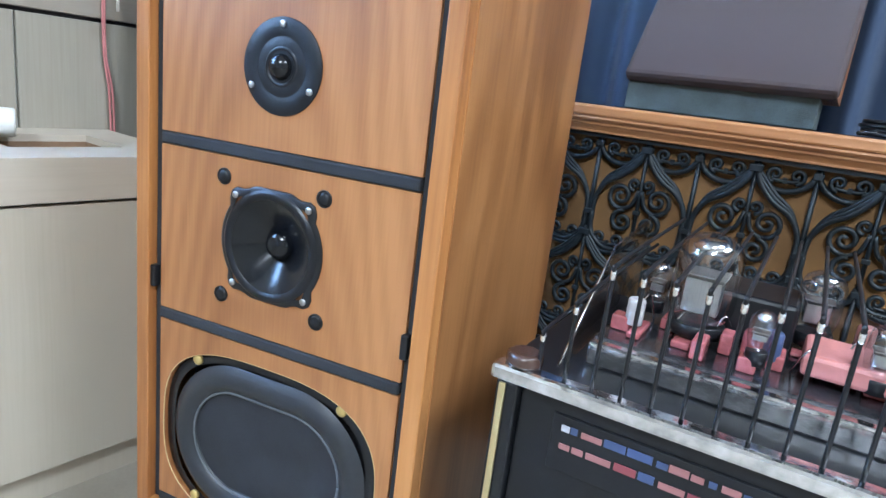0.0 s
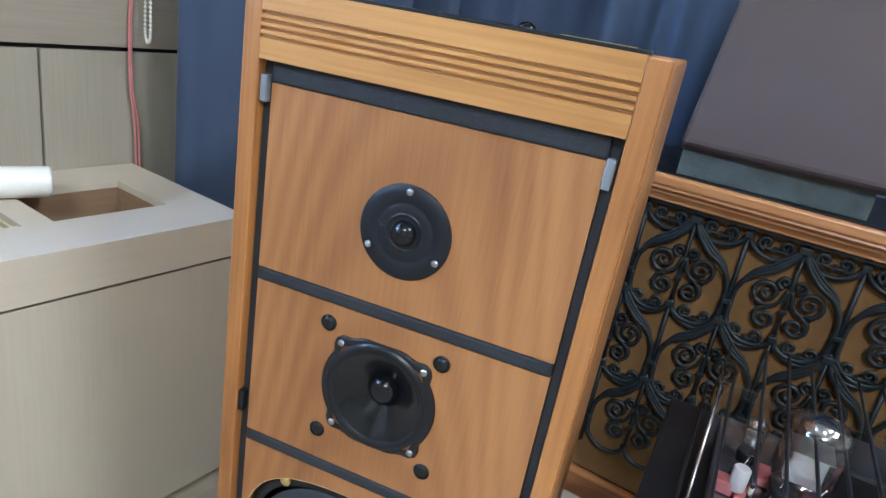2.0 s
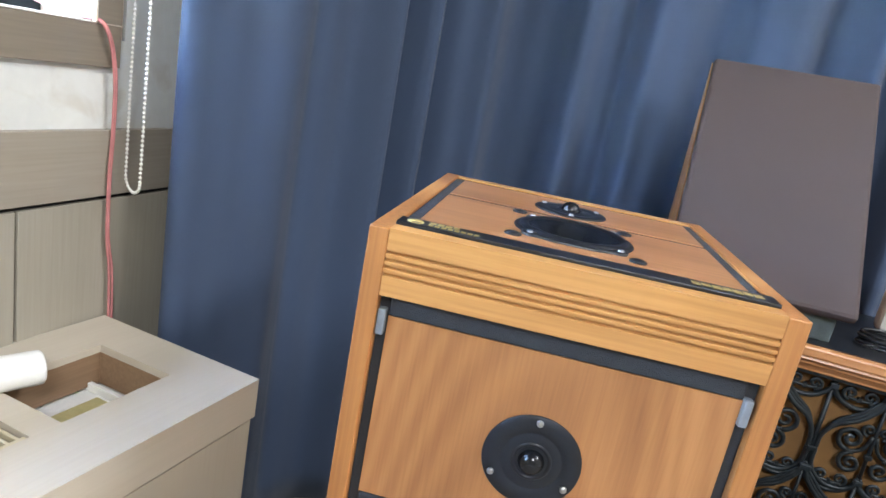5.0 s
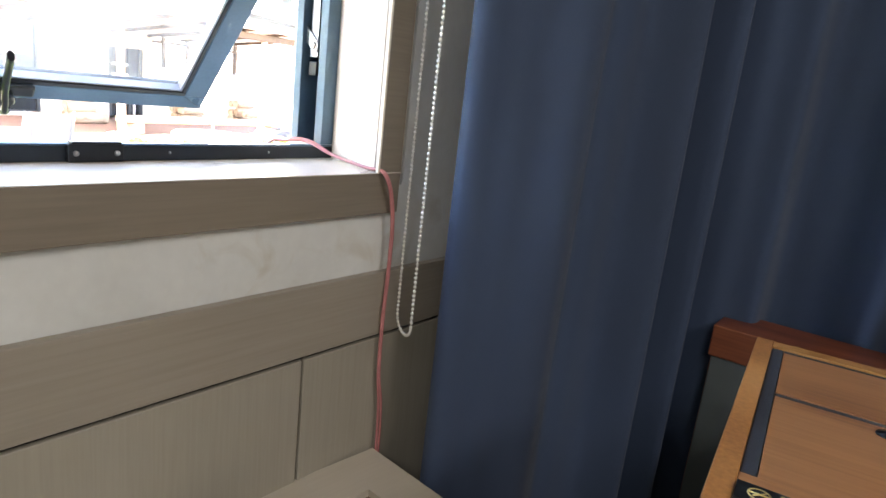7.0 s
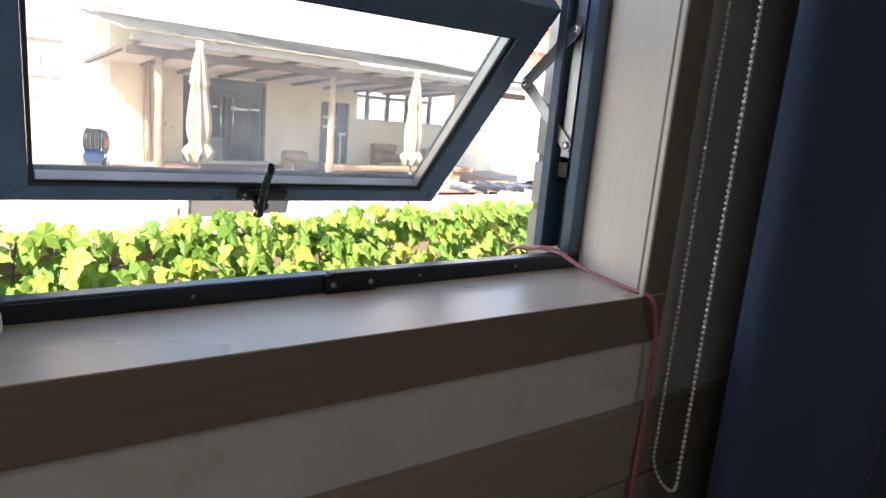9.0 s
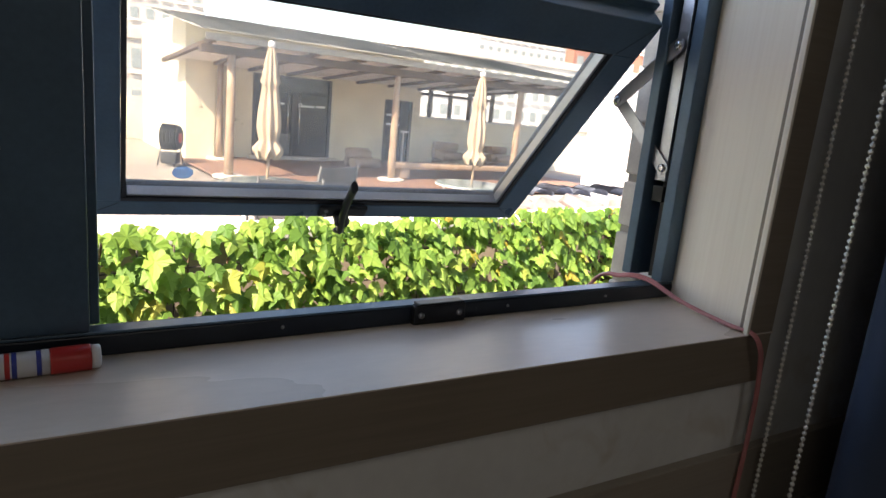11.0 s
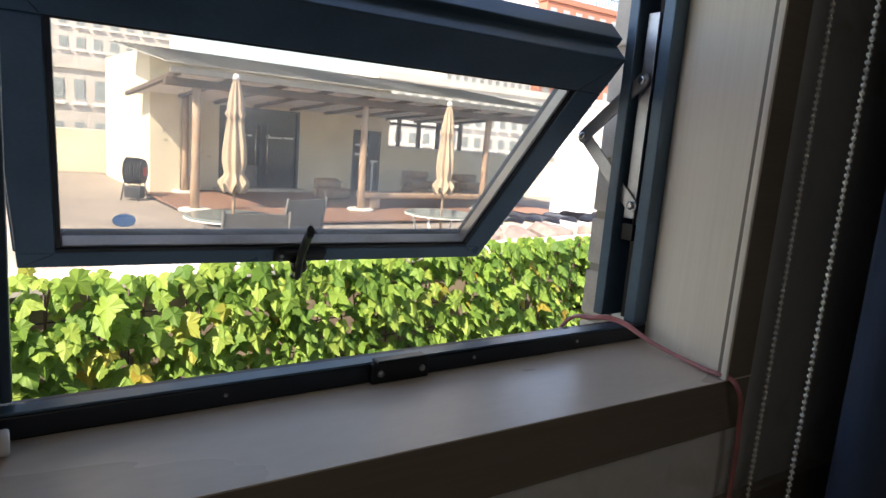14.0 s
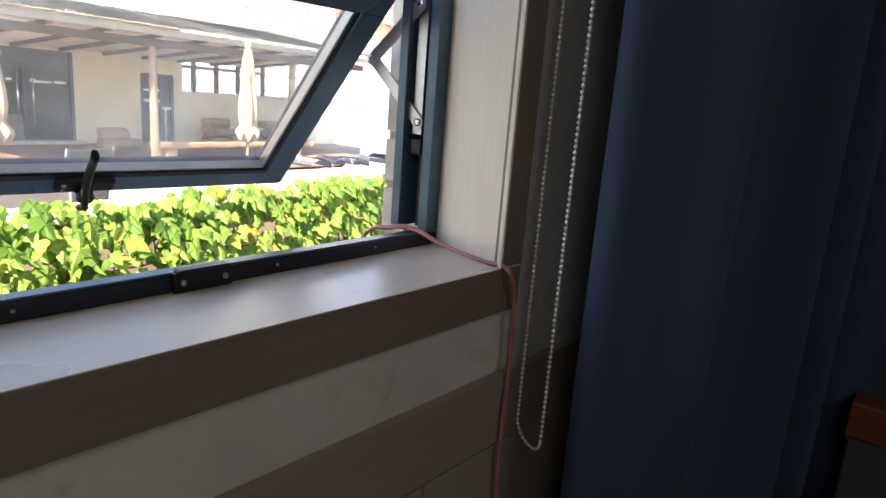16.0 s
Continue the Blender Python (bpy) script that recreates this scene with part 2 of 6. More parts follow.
GREY_CLOTH = paint("grey_grille_cloth", (0.085, 0.10, 0.10), 0.9, vary=0.15, fine=1200, bump=0.5)
PLINTH = paint("grey_green_plinth", (0.060, 0.078, 0.076), 0.8, vary=0.35, scale=25, fine=500, bump=0.5)
FLOOR_MAT = paint("floor_vinyl", (0.30, 0.27, 0.22), 0.45, vary=0.15)
CEIL = paint("ceiling_white", (0.75, 0.75, 0.73), 0.8, vary=0.06)
WALL_PLAIN = paint("room_wall", (0.62, 0.60, 0.56), 0.75, vary=0.08)
GLASS = glass("window_glass", haze=0.035)
DUSTY_GLASS = glass("dusty_tinted_glass", tint=(0.84, 0.84, 0.81), haze=0.13, shine=0.07)
CLEAR = glass("clear_glass", (0.93, 0.94, 0.95), shine=0.14)


# ---- builders ----
def box(bm, x0, x1, y0, y1, z0, z1, bevel=0.0, seg=2):
    m = Matrix.Translation(((x0 + x1) / 2, (y0 + y1) / 2, (z0 + z1) / 2)) @ Matrix.Diagonal((x1 - x0, y1 - y0, z1 - z0, 1))
    vs = bmesh.ops.create_cube(bm, size=1.0, matrix=m)["verts"]
    if bevel:
        es = list({e for v in vs for e in v.link_edges})
        bmesh.ops.bevel(bm, geom=es, offset=bevel, segments=seg, affect="EDGES", profile=0.5)
    return bm


def boxes(*dims, bevel=0.0):
    bm = bmesh.new()
    for d in dims:
        box(bm, *d, bevel=bevel)
    return bm


def lathe(bm, profile, seg=40, m=Matrix.Identity(4), shape=None):
    """Turn (r, h) round z. shape(a) scales the radius in direction a."""
    rows = []
    for r, h in profile:
        row = []
        for i in range(seg):
            a = 2 * math.pi * i / seg
            k = shape(a) if shape else 1.0
            row.append(bm.verts.new(m @ Vector((r * k * math.cos(a), r * k * math.sin(a), h))))
        rows.append(row)
    for a, b in zip(rows, rows[1:]):
        for i in range(seg):
            j = (i + 1) % seg
            f = bm.faces.new((a[i], a[j], b[j], b[i]))
            f.smooth = True
    return rows


def cap(bm, row, flip=False):
    f = bm.faces.new(row[::-1] if flip else row)
    return f


def disc(bm, profile, seg=32, m=Matrix.Identity(4), shape=None):
    rows = lathe(bm, profile, seg, m, shape)
    cap(bm, rows[0], True)
    cap(bm, rows[-1])
    return bm


def tube(bm, pts, r, seg=6, closed=False, taper=1.0, flat=1.0):
    """A round or flattened bar along points."""
    pts = [Vector(p) for p in pts]
    rows = []
    n = len(pts)
    for i, p in enumerate(pts):
        d = (pts[min(i + 1, n - 1)] - pts[max(i - 1, 0)])
        d = d.normalized() if d.length else Vector((0, 0, 1))
        up = Vector((0, 1, 0)) if abs(d.y) < 0.9 else Vector((1, 0, 0))
        s = d.cross(up).normalized()
        u = s.cross(d)
        k = r * (1 + (taper - 1) * i / max(1, n - 1))
        rows.append([bm.verts.new(p + k * (math.cos(2 * math.pi * j / seg) * s + flat * math.sin(2 * math.pi * j / seg) * u)) for j in range(seg)])
    for a, b in zip(rows, rows[1:]):
        for j in range(seg):
            f = bm.faces.new((a[j], a[(j + 1) % seg], b[(j + 1) % seg], b[j]))
            f.smooth = True
    bm.faces.new(rows[0][::-1])
    bm.faces.new(rows[-1])
    return bm


def plate_hole(bm, x0, x1, z0, z1, y0, y1, cx, cz, radius, seg=48):
    """A board in the xz plane from y0 (front) to y1 with a hole of radius(a) round (cx, cz)."""
    front, back, ofront, oback = [], [], [], []
    angles = [2 * math.pi * i / seg for i in range(seg)]
    corners = [math.atan2(z - cz, x - cx) % (2 * math.pi) for x in (x0, x1) for z in (z0, z1)]
    angles = sorted(set(round(a, 5) for a in angles + corners))
    for a in angles:
        c, s = math.cos(a), math.sin(a)
        r = radius(a)
        k = min(((x1 - cx) / c if c > 1e-6 else (x0 - cx) / c if c < -1e-6 else 9), ((z1 - cz) / s if s > 1e-6 else (z0 - cz) / s if s < -1e-6 else 9))
        front.append(bm.verts.new((cx + r * c, y0, cz + r * s)))
        back.append(bm.verts.new((cx + r * c, y1, cz + r * s)))
        ofront.append(bm.verts.new((cx + k * c, y0, cz + k * s)))
        oback.append(bm.verts.new((cx + k * c, y1, cz + k * s)))
    n = len(angles)
    for i in range(n):
        j = (i + 1) % n
        bm.faces.new((ofront[i], ofront[j], front[j], front[i]))
        bm.faces.new((front[i], front[j], back[j], back[i]))
        bm.faces.new((oback[j], oback[i], back[i], back[j]))
        bm.faces.new((ofront[j], ofront[i], oback[i], oback[j]))
    return bm


def mesh_of(name, bm, material):
    bmesh.ops.recalc_face_normals(bm, faces=bm.faces)
    me = bpy.data.meshes.new(name)
    bm.to_mesh(me)
    bm.free()
    for mt in (material if isinstance(material, (list, tuple)) else [material]):
        me.materials.append(mt)
    return me


def part(name, bm, material, parent, label="", at=None):
    ob = new(name, mesh_of(name, bm, material))
    ob.parent = parent
    if at is not None:
        ob.matrix_basis = at
    if label:
        ob["label"] = label
    return ob


def solid(name, bm, material, label="", category="", group="", kind="", at=None):
    ob = new(name, mesh_of(name, bm, material))
    if at is not None:
        ob.matrix_basis = at
    return tagged(ob, label, category, group, kind)


def thing(name, at, label, category, group="", kind=""):
    ob = new(name)
    ob.matrix_basis = at
    ob.empty_display_size = 0.1
    return tagged(ob, label, category, group, kind)


def smooth(pts, n=8):
    """Catmull-Rom through points."""
    P = [Vector(p) for p in pts]
    P = [2 * P[0] - P[1]] + P + [2 * P[-1] - P[-2]]
    out = []
    for i in range(1, len(P) - 2):
        for k in range(n):
            t = k / n
            out.append(0.5 * (2 * P[i] + (P[i + 1] - P[i - 1]) * t + (2 * P[i - 1] - 5 * P[i] + 4 * P[i + 1] - P[i + 2]) * t * t + (3 * P[i] - P[i - 1] - 3 * P[i + 1] + P[i + 2]) * t ** 3))
    out.append(P[-2])
    return out


# ---- room ----
ROOM_X, ROOM_Y0, ROOM_Y1, ROOM_H = 4.2, -5.0, 0.95, 2.7
solid("floor", boxes((-0.3, ROOM_X + 0.2, ROOM_Y0 - 0.2, ROOM_Y1 + 0.2, -0.12, 0)), FLOOR_MAT, "beige vinyl floor of the listening room", "floor", kind="structure")
solid("ceiling", boxes((-0.4, ROOM_X + 0.2, ROOM_Y0 - 0.2, ROOM_Y1 + 0.2, ROOM_H, ROOM_H + 0.15)), CEIL, "plain white ceiling", "ceiling", kind="structure")
solid("wall_east", boxes((ROOM_X, ROOM_X + 0.2, ROOM_Y0, ROOM_Y1, 0, ROOM_H)), WALL_PLAIN, "plain painted wall", "wall", kind="structure")
solid("wall_south", boxes((-0.4, ROOM_X, ROOM_Y0 - 0.2, ROOM_Y0, 0, ROOM_H)), WALL_PLAIN, "plain painted wall", "wall", kind="structure")
solid("wall_north", boxes((-0.2, ROOM_X + 0.2, ROOM_Y1, ROOM_Y1 + 0.2, 0, ROOM_H)), WALL_PLAIN, "plain painted wall behind the curtain", "wall", kind="structure")
# window wall: inner face x = 0, opening y -1.62..-0.02, z 1.02..2.2
WALL_TURN = -1.6
WY0, WY1, WZ0, WZ1 = -1.56, 0.010, 1.012, 1.99
wall = boxes((-0.24, -0.012, ROOM_Y0, ROOM_Y1, 0, WZ0), (-0.24, -0.012, ROOM_Y0, ROOM_Y1, WZ1, ROOM_H), (-0.24, -0.012, ROOM_Y0, WY0, WZ0, WZ1), (-0.24, -0.012, WY1, ROOM_Y1, WZ0, WZ1))
solid("wall_west", wall, WALL_WHITE, "white painted window wall", "wall", kind="structure", at=pose(0, 0, 0, 0, 0, WALL_TURN))

dado = thing("wall_panelling", pose(-0.0118, 0, 0, 0, 0, WALL_TURN), "beige wood-grain panelling with a flat rail along the window wall", "wall panelling", kind="structure")
edges = [-3.58, -2.90, -2.22, -1.54, -0.86, -0.180, 0.50, 0.93]
for a, b in zip(edges, edges[1:]):
    part("panel", boxes((0, 0.010, a + 0.0025, b - 0.0025, 0.002, 0.7585), bevel=0.0012), BEIGE, dado)
part("rail", boxes((0, 0.014, -3.6, 0.93, 0.7665, 0.8735), bevel=0.001), BEIGE_Y, dado, "flat beige dado rail")
part("shadow_gap", boxes((0, 0.003, -3.6, 0.93, 0.759, 0.766)), ALU_DARK, dado)

casing = thing("window_casing", pose(0, 0, 0, 0, 0, WALL_TURN), "beige wood-grain window casing with a deep sill", "window casing", kind="structure")
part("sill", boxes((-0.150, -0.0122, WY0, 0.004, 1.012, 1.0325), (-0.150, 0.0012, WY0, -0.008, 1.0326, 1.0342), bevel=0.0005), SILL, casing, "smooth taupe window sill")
part("apron", boxes((-0.0118, 0.0, WY0 - 0.05, -0.010, 0.970, 1.0324), bevel=0.0012), SHADED_CASING, casing, "taupe apron board, darkened for its backlit room side")
bm = bmesh.new()
vs = [bm.verts.new(v) for v in ((-0.001, -0.060, 1.0345), (-0.160, -0.0215, 1.0345), (-0.160, 0.006, 1.0345), (-0.001, -0.008, 1.0345))]
top_face = bm.faces.new(vs)
ext = bmesh.ops.extrude_face_region(bm, geom=[top_face])
bmesh.ops.translate(bm, verts=[v for v in ext["geom"] if isinstance(v, bmesh.types.BMVert)], vec=(0, 0, 0.94))
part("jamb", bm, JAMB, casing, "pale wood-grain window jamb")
part("side_casing", boxes((-0.0118, 0.0005, -0.0585, -0.0100, 1.0345, 1.99), bevel=0.0008), SHADED_CASING, casing, "taupe side casing, darkened for its backlit room side")
part("edge_trim", boxes((-0.003, 0.003, -0.0632, -0.0588, 1.0345, 1.99), bevel=0.0008), JAMB, casing, "thin pale edge strip")
part("head_casing", boxes((-0.15, 0.001, WY0, -0.022, 1.975, 2.03), bevel=0.001), BEIGE_Y, casing)


# ---- window ----
win = thing("window_1", pose(0, 0, 0), "blue-grey aluminium window with an open awning sash", "window", kind="structure")
FX0, FX1 = -0.205, -0.148
part("bottom_rail", boxes((-0.163, FX1, WY0, 0.006, 1.0346, 1.0535), (-0.212, -0.1635, WY0, 0.006, 1.0346, 1.041), bevel=0.0015), ALU_SHADED, win, "inner rail with its room-side shade put into the colour")
part("rail_lip", boxes((-0.167, FX1 - 0.001, WY0, 0.0055, 1.0536, 1.0560), bevel=0.0006), ALU, win)
part("right_post", boxes((-0.166, FX1, -0.046, 0.006, 1.057, 1.99), (-0.212, -0.196, -0.056, 0.006, 1.057, 1.99), (-0.1955, -0.1665, -0.016, 0.006, 1.057, 1.99), bevel=0.0015), ALU, win)
part("seal_strip", boxes((-0.1845, -0.1668, -0.030, -0.0165, 1.057, 1.98)), ALU_DARK, win)
part("mullion", boxes((FX0, FX1, -0.868, -0.742, 1.057, 1.99), (FX0 - 0.01, FX1 - 0.018, -0.742, -0.734, 1.057, 1.99), bevel=0.0015), ALU, win)
part("head_rail", boxes((FX0, FX1, -0.7335, -0.0565, 1.545, 1.60), bevel=0.0015), ALU, win)
part("upper_pane", boxes((-0.18, -0.176, -0.7415, -0.0465, 1.60, 1.985)), GLASS, win)
part("side_pane", boxes((-0.18, -0.176, -1.52, -0.868, 1.057, 1.985)), GLASS, win)
part("left_post", boxes((FX0, FX1, -1.56, -1.52, 1.057, 1.99), bevel=0.0015), ALU, win)
for y in (-0.15, -0.31, -0.58):
    bm = bmesh.new()
    disc(bm, [(0.0001, 0.0014), (0.0016, 0.0012), (0.0019, 0)][::-1], 14)
    part("screw", bm, STEEL, win, at=pose(FX1, y, 1.045, 0, 90, 0))
# strike plate in the rail
strike = part("strike_plate", boxes((FX1, FX1 + 0.007, -0.440, -0.374, 1.0348, 1.0565), (FX1 - 0.004, FX1 + 0.010, -0.436, -0.378, 1.0562, 1.0595), bevel=0.0015), BLACK_PLASTIC, win, "black strike plate")
for y in (-0.431, -0.383):
    bm = bmesh.new()
    disc(bm, [(0.0001, 0.0026), (0.0032, 0.002), (0.0036, 0)][::-1], 14)
    part("screw", bm, STEEL, strike, at=pose(FX1 + 0.007, y, 1.0455, 0, 90, 0))

# open sash: hinged at the top, swung out
TOP, LOW = Vector((-0.197, 0, 1.399)), Vector((-0.503, 0, 1.079))
dvec = (LOW - TOP).normalized()
SL = (LOW - TOP).length
nvec = Vector((dvec.z, 0, -dvec.x)) * -1      # outward and up
if nvec.z < 0:
    nvec = -nvec
SASH = Matrix(((0, dvec.x, nvec.x, TOP.x), (1, 0, 0, -0.730), (0, dvec.z, nvec.z, TOP.z), (0, 0, 0, 1)))
SASH = Matrix.Translation((-0.503, -0.045, 0)) @ Matrix.Rotation(radians(-4.0), 4, "Z") @ Matrix.Translation((0.503, 0.045, 0)) @ SASH
SW = 0.685
BT, BB, BS = 0.058, 0.031, 0.042     # widths of the top, bottom and side bars
sash = part("sash", boxes((0, SW, 0, BT, 0, 0.040), (0, SW, SL - BB, SL, 0, 0.040), (0, BS, BT + 0.0002, SL - BB - 0.0002, 0, 0.040), (SW - BS, SW, BT + 0.0002, SL - BB - 0.0002, 0, 0.040),
            (-0.006, SW + 0.004, -0.010, 0.008, 0.030, 0.062), (-0.006, 0.004, 0.0, SL, 0.030, 0.046), (SW - 0.004, SW + 0.004, 0.0, SL, 0.030, 0.046), (-0.006, SW + 0.004, SL - 0.006, SL + 0.006, 0.030, 0.046), bevel=0.0015), ALU, win, "open blue-grey sash", at=SASH)
part("gasket", boxes((BS - 0.0005, SW - BS + 0.0005, SL - BB - 0.0075, SL - BB - 0.0005, 0.001, 0.030), (BS - 0.0005, SW - BS + 0.0005, BT + 0.0005, BT + 0.0035, 0.002, 0.030), (BS + 0.0005, BS + 0.0060, BT + 0.004, SL - BB - 0.008, 0.002, 0.030), (SW - BS - 0.0060, SW - BS - 0.0005, BT + 0.004, SL - BB - 0.008, 0.002, 0.030)), ALU_DARK, sash)
part("glazing_bead", boxes((BS + 0.0065, SW - BS - 0.0065, SL - BB - 0.0115, SL - BB - 0.0078, 0.004, 0.020), (SW - BS - 0.0110, SW - BS - 0.0064, BT + 0.0045, SL - BB - 0.0118, 0.004, 0.020), bevel=0.001), STEEL, sash, "bright glazing bead")
for k, (x0, y0, x1, y1) in enumerate(((0.002, 0.002, BS - 0.002, BT - 0.002), (SW - 0.002, 0.002, SW - BS + 0.002, BT - 0.002), (0.002, SL - 0.002, BS - 0.002, SL - BB + 0.002), (SW - 0.002, SL - 0.002, SW - BS + 0.002, SL - BB + 0.002))):
    bm = bmesh.new()
    tube(bm, [(x0, y0, 0.0), (x1, y1, 0.0)], 0.0005, 4)
    part("mitre_joint", bm, ALU_DARK, sash)
pane = part("pane", boxes((BS + 0.003, SW - BS - 0.003, BT + 0.003, SL - BB - 0.004, 0.020, 0.025)), DUSTY_GLASS, sash, "slightly dusty glass pane")
pane.visible_shadow = False
part("sticker", disc(bmesh.new(), [(0.0135, 0), (0.0135, 0.0004), (0.0130, 0.0006)], 28), glass("pale_blue_sticker", tint=(0.42, 0.62, 0.92), haze=0.3), sash, "round pale blue sticker", pose(0.118, SL - 0.074, 0.0196, 180))
h = part("handle", boxes((0.316, 0.394, SL - 0.034, SL - 0.012, -0.009, -0.0005), bevel=0.003), BLACK_PLASTIC, sash, "black cam handle")
lev = bmesh.new()
tube(lev, smooth([(0.354, SL + 0.016, -0.016), (0.351, SL - 0.006, -0.026), (0.346, SL - 0.048, -0.024), (0.342, SL - 0.096, -0.030), (0.336, SL - 0.132, -0.042)], 4), 0.0085, 8, flat=0.6)
part("lever", lev, BLACK_PLASTIC, h)
pv = bmesh.new()
disc(pv, [(0.012, 0), (0.012, 0.020), (0.008, 0.024)], 20)
part("pivot", pv, BLACK_PLASTIC, h, at=pose(0.352, SL - 0.016, -0.004, 180))
for dy in (-0.028, -0.018):
    bm = bmesh.new()
    disc(bm, [(0.0034, 0), (0.003, 0.002), (0.0008, 0.0024)], 12)
    part("screw", bm, STEEL, h, at=pose(0.3255, SL + dy, -0.009, 180))


def arm(bm, a, b, w, th, y):
    """A flat stay arm in the xz plane."""
    a, b = Vector(a), Vector(b)
    d = (b - a).normalized()
    s = Vector((-d.z, 0, d.x)) * w / 2
    lo = []
    for k in range(13):
        t = math.pi / 2 + math.pi * k / 12
        lo.append(a + d * math.cos(t) * w / 2 + s * math.sin(t))
    for k in range(13):
        t = -math.pi / 2 + math.pi * k / 12
        lo.append(b + d * math.cos(t) * w / 2 + s * math.sin(t))
    f = bm.faces.new([bm.verts.new((p.x, y, p.z)) for p in lo])
    e = bmesh.ops.extrude_face_region(bm, geom=[f])
    bmesh.ops.translate(bm, verts=[v for v in e["geom"] if isinstance(v, bmesh.types.BMVert)], vec=(0, th, 0))
    return bm


bm = bmesh.new()
disc(bm, [(0.0035, 0), (0.0030, 0.0018), (0.0006, 0.0022)], 14)
part("screw", bm, STEEL, win, at=pose(FX1, -0.800, 1.205, 0, 90, 0))

stay = thing("friction_stay", pose(-0.13, -0.078, 1.07), "worn steel friction stay between frame and open sash", "window stay")
I = pose(0.13, 0.078, -1.07)
part("track", boxes((-0.190, -0.172, -0.0440, -0.0395, 1.195, 1.46), bevel=0.0008), STEEL, stay, at=I)
part("long_arm", arm(bmesh.new(), (-0.177, 0, 1.213), (-0.274, 0, 1.300), 0.018, 0.0025, -0.0475), STEEL, stay, at=I)
part("short_arm", arm(bmesh.new(), (-0.274, 0, 1.300), (-0.181, 0, 1.375), 0.019, 0.0025, -0.0510), STEEL, stay, at=I)
for x, z, y in ((-0.177, 1.213, -0.0475), (-0.274, 1.300, -0.0510), (-0.181, 1.375, -0.0510)):
    bm = bmesh.new()
    disc(bm, [(0.0058, 0), (0.0058, 0.002), (0.003, 0.0032)], 16)
    part("rivet", bm, CHROME, stay, at=I @ pose(x, y, z, 90))
part("stop", boxes((-0.187, -0.169, -0.0475, -0.038, 1.166, 1.188), bevel=0.001), BLACK_PLASTIC, stay, at=I)


# ---- curtain ----
def sheet(path, z0, z1, wave, nz=30, steps=420, thick=0.003):
    pts = [Vector((*p, 0)) for p in path]
    lens = [0]
    for a, b in zip(pts, pts[1:]):
        lens.append(lens[-1] + (b - a).length)
    total = lens[-1]

    def along(s):
        for i in range(len(lens) - 1):
            if s <= lens[i + 1] or i == len(lens) - 2:
                f = (s - lens[i]) / (lens[i + 1] - lens[i])
                return pts[i].lerp(pts[i + 1], f), (pts[i + 1] - pts[i]).normalized()
    bm = bmesh.new()
    rows = []
    for k in range(nz + 1):
        z = z0 + (z1 - z0) * k / nz
        row = []
        for i in range(steps + 1):
            s = total * i / steps
            p, _ = along(s)
            q, _ = along(min(total, s + 0.06))
            o, _ = along(max(0, s - 0.06))
            d = (q - o).normalized()
            nrm = Vector((d.y, -d.x, 0))
            row.append(bm.verts.new((*(p + nrm * wave(s, z)).xy, z)))
        rows.append(row)
    for a, b in zip(rows, rows[1:]):
        for i in range(steps):
            f = bm.faces.new((a[i], a[i + 1], b[i + 1], b[i]))
            f.smooth = True
    return bm


def folds(s, z):
    drift = 0.012 * noise.noise((s * 2.0, z * 0.5, 3.1)) * min(1.0, s * 4)
    ph = s * 30 + 3.6 * noise.noise((s * 2.6, 0.3, z * 0.10))
    a = (0.026 + 0.034 * (0.5 + 0.5 * noise.noise((s * 2.3, 7.0, 0.0)))) * min(1.0, 0.10 + max(0.0, s - 0.10) * 5)
    return a * (math.sin(ph) + 0.24 * math.sin(2.3 * ph + 1) + 0.34 * noise.noise((s * 17.0, 4.0, z * 0.35))) * (0.85 + 0.15 * math.sin(z * 2)) + drift


# the leading edge rolls back on itself beside the window
CURVE = [(p.x, p.y) for p in smooth([(0.128, 0.050, 0), (0.108, 0.024, 0), (0.107, -0.002, 0), (0.128, -0.010, 0), (0.158, 0.030, 0), (0.180, 0.120, 0), (0.235, 0.33, 0), (0.30, 0.58, 0), (0.42, 0.74, 0), (0.62, 0.80, 0), (1.2, 0.82, 0), (2.9, 0.82, 0)], 4)]
cur = solid("curtain", sheet(CURVE, 0.02, 2.62, folds), CURTAIN, "navy blue cloth curtain hanging in soft folds", "curtain")
mod = cur.modifiers.new("thick", "SOLIDIFY")
mod.thickness = 0.003
rail_bm = bmesh.new()
tube(rail_bm, [(0.118, 0.010, 2.635), (0.30, 0.58, 2.635), (0.62, 0.80, 2.635), (2.9, 0.82, 2.635)], 0.012, 8)
solid("curtain_rail", rail_bm, WHITE_PLASTIC, "slim white ceiling curtain rail", "curtain rail")


# ---- main loudspeaker ----
SP = pose(0.582, -0.347, 0.15, 0, 0, 6.6)
SPW, SPD, SPH = 0.381, 0.427, 0.762
spk = thing("loudspeaker", SP, "walnut floor loudspeaker without grille showing black drivers", "loudspeaker")
CH, Y0 = 0.019, 0.009
for x in (0, SPW - CH):
    part("side_panel", boxes((x, x + CH, 0, SPD, 0, SPH), bevel=0.0015), SOLID, spk)
part("side_veneer", boxes((SPW, SPW + 0.0012, 0.020, SPD - 0.006, 0.004, SPH - 0.004)), VENEER_SIDE, spk, "darker veneered side face")
part("back_panel", boxes((CH, SPW - CH, SPD - 0.02, SPD - 0.002, 0.0, SPH - 0.012)), VENEER_SIDE, spk)
part("bottom_panel", boxes((CH, SPW - CH, 0.0, SPD - 0.0205, 0.0, 0.018)), SOLID_X, spk)
part("baffle_backing", boxes((CH, SPW - CH, 0.075, 0.080, 0.018, 0.69)), BLACK_FOAM, spk)
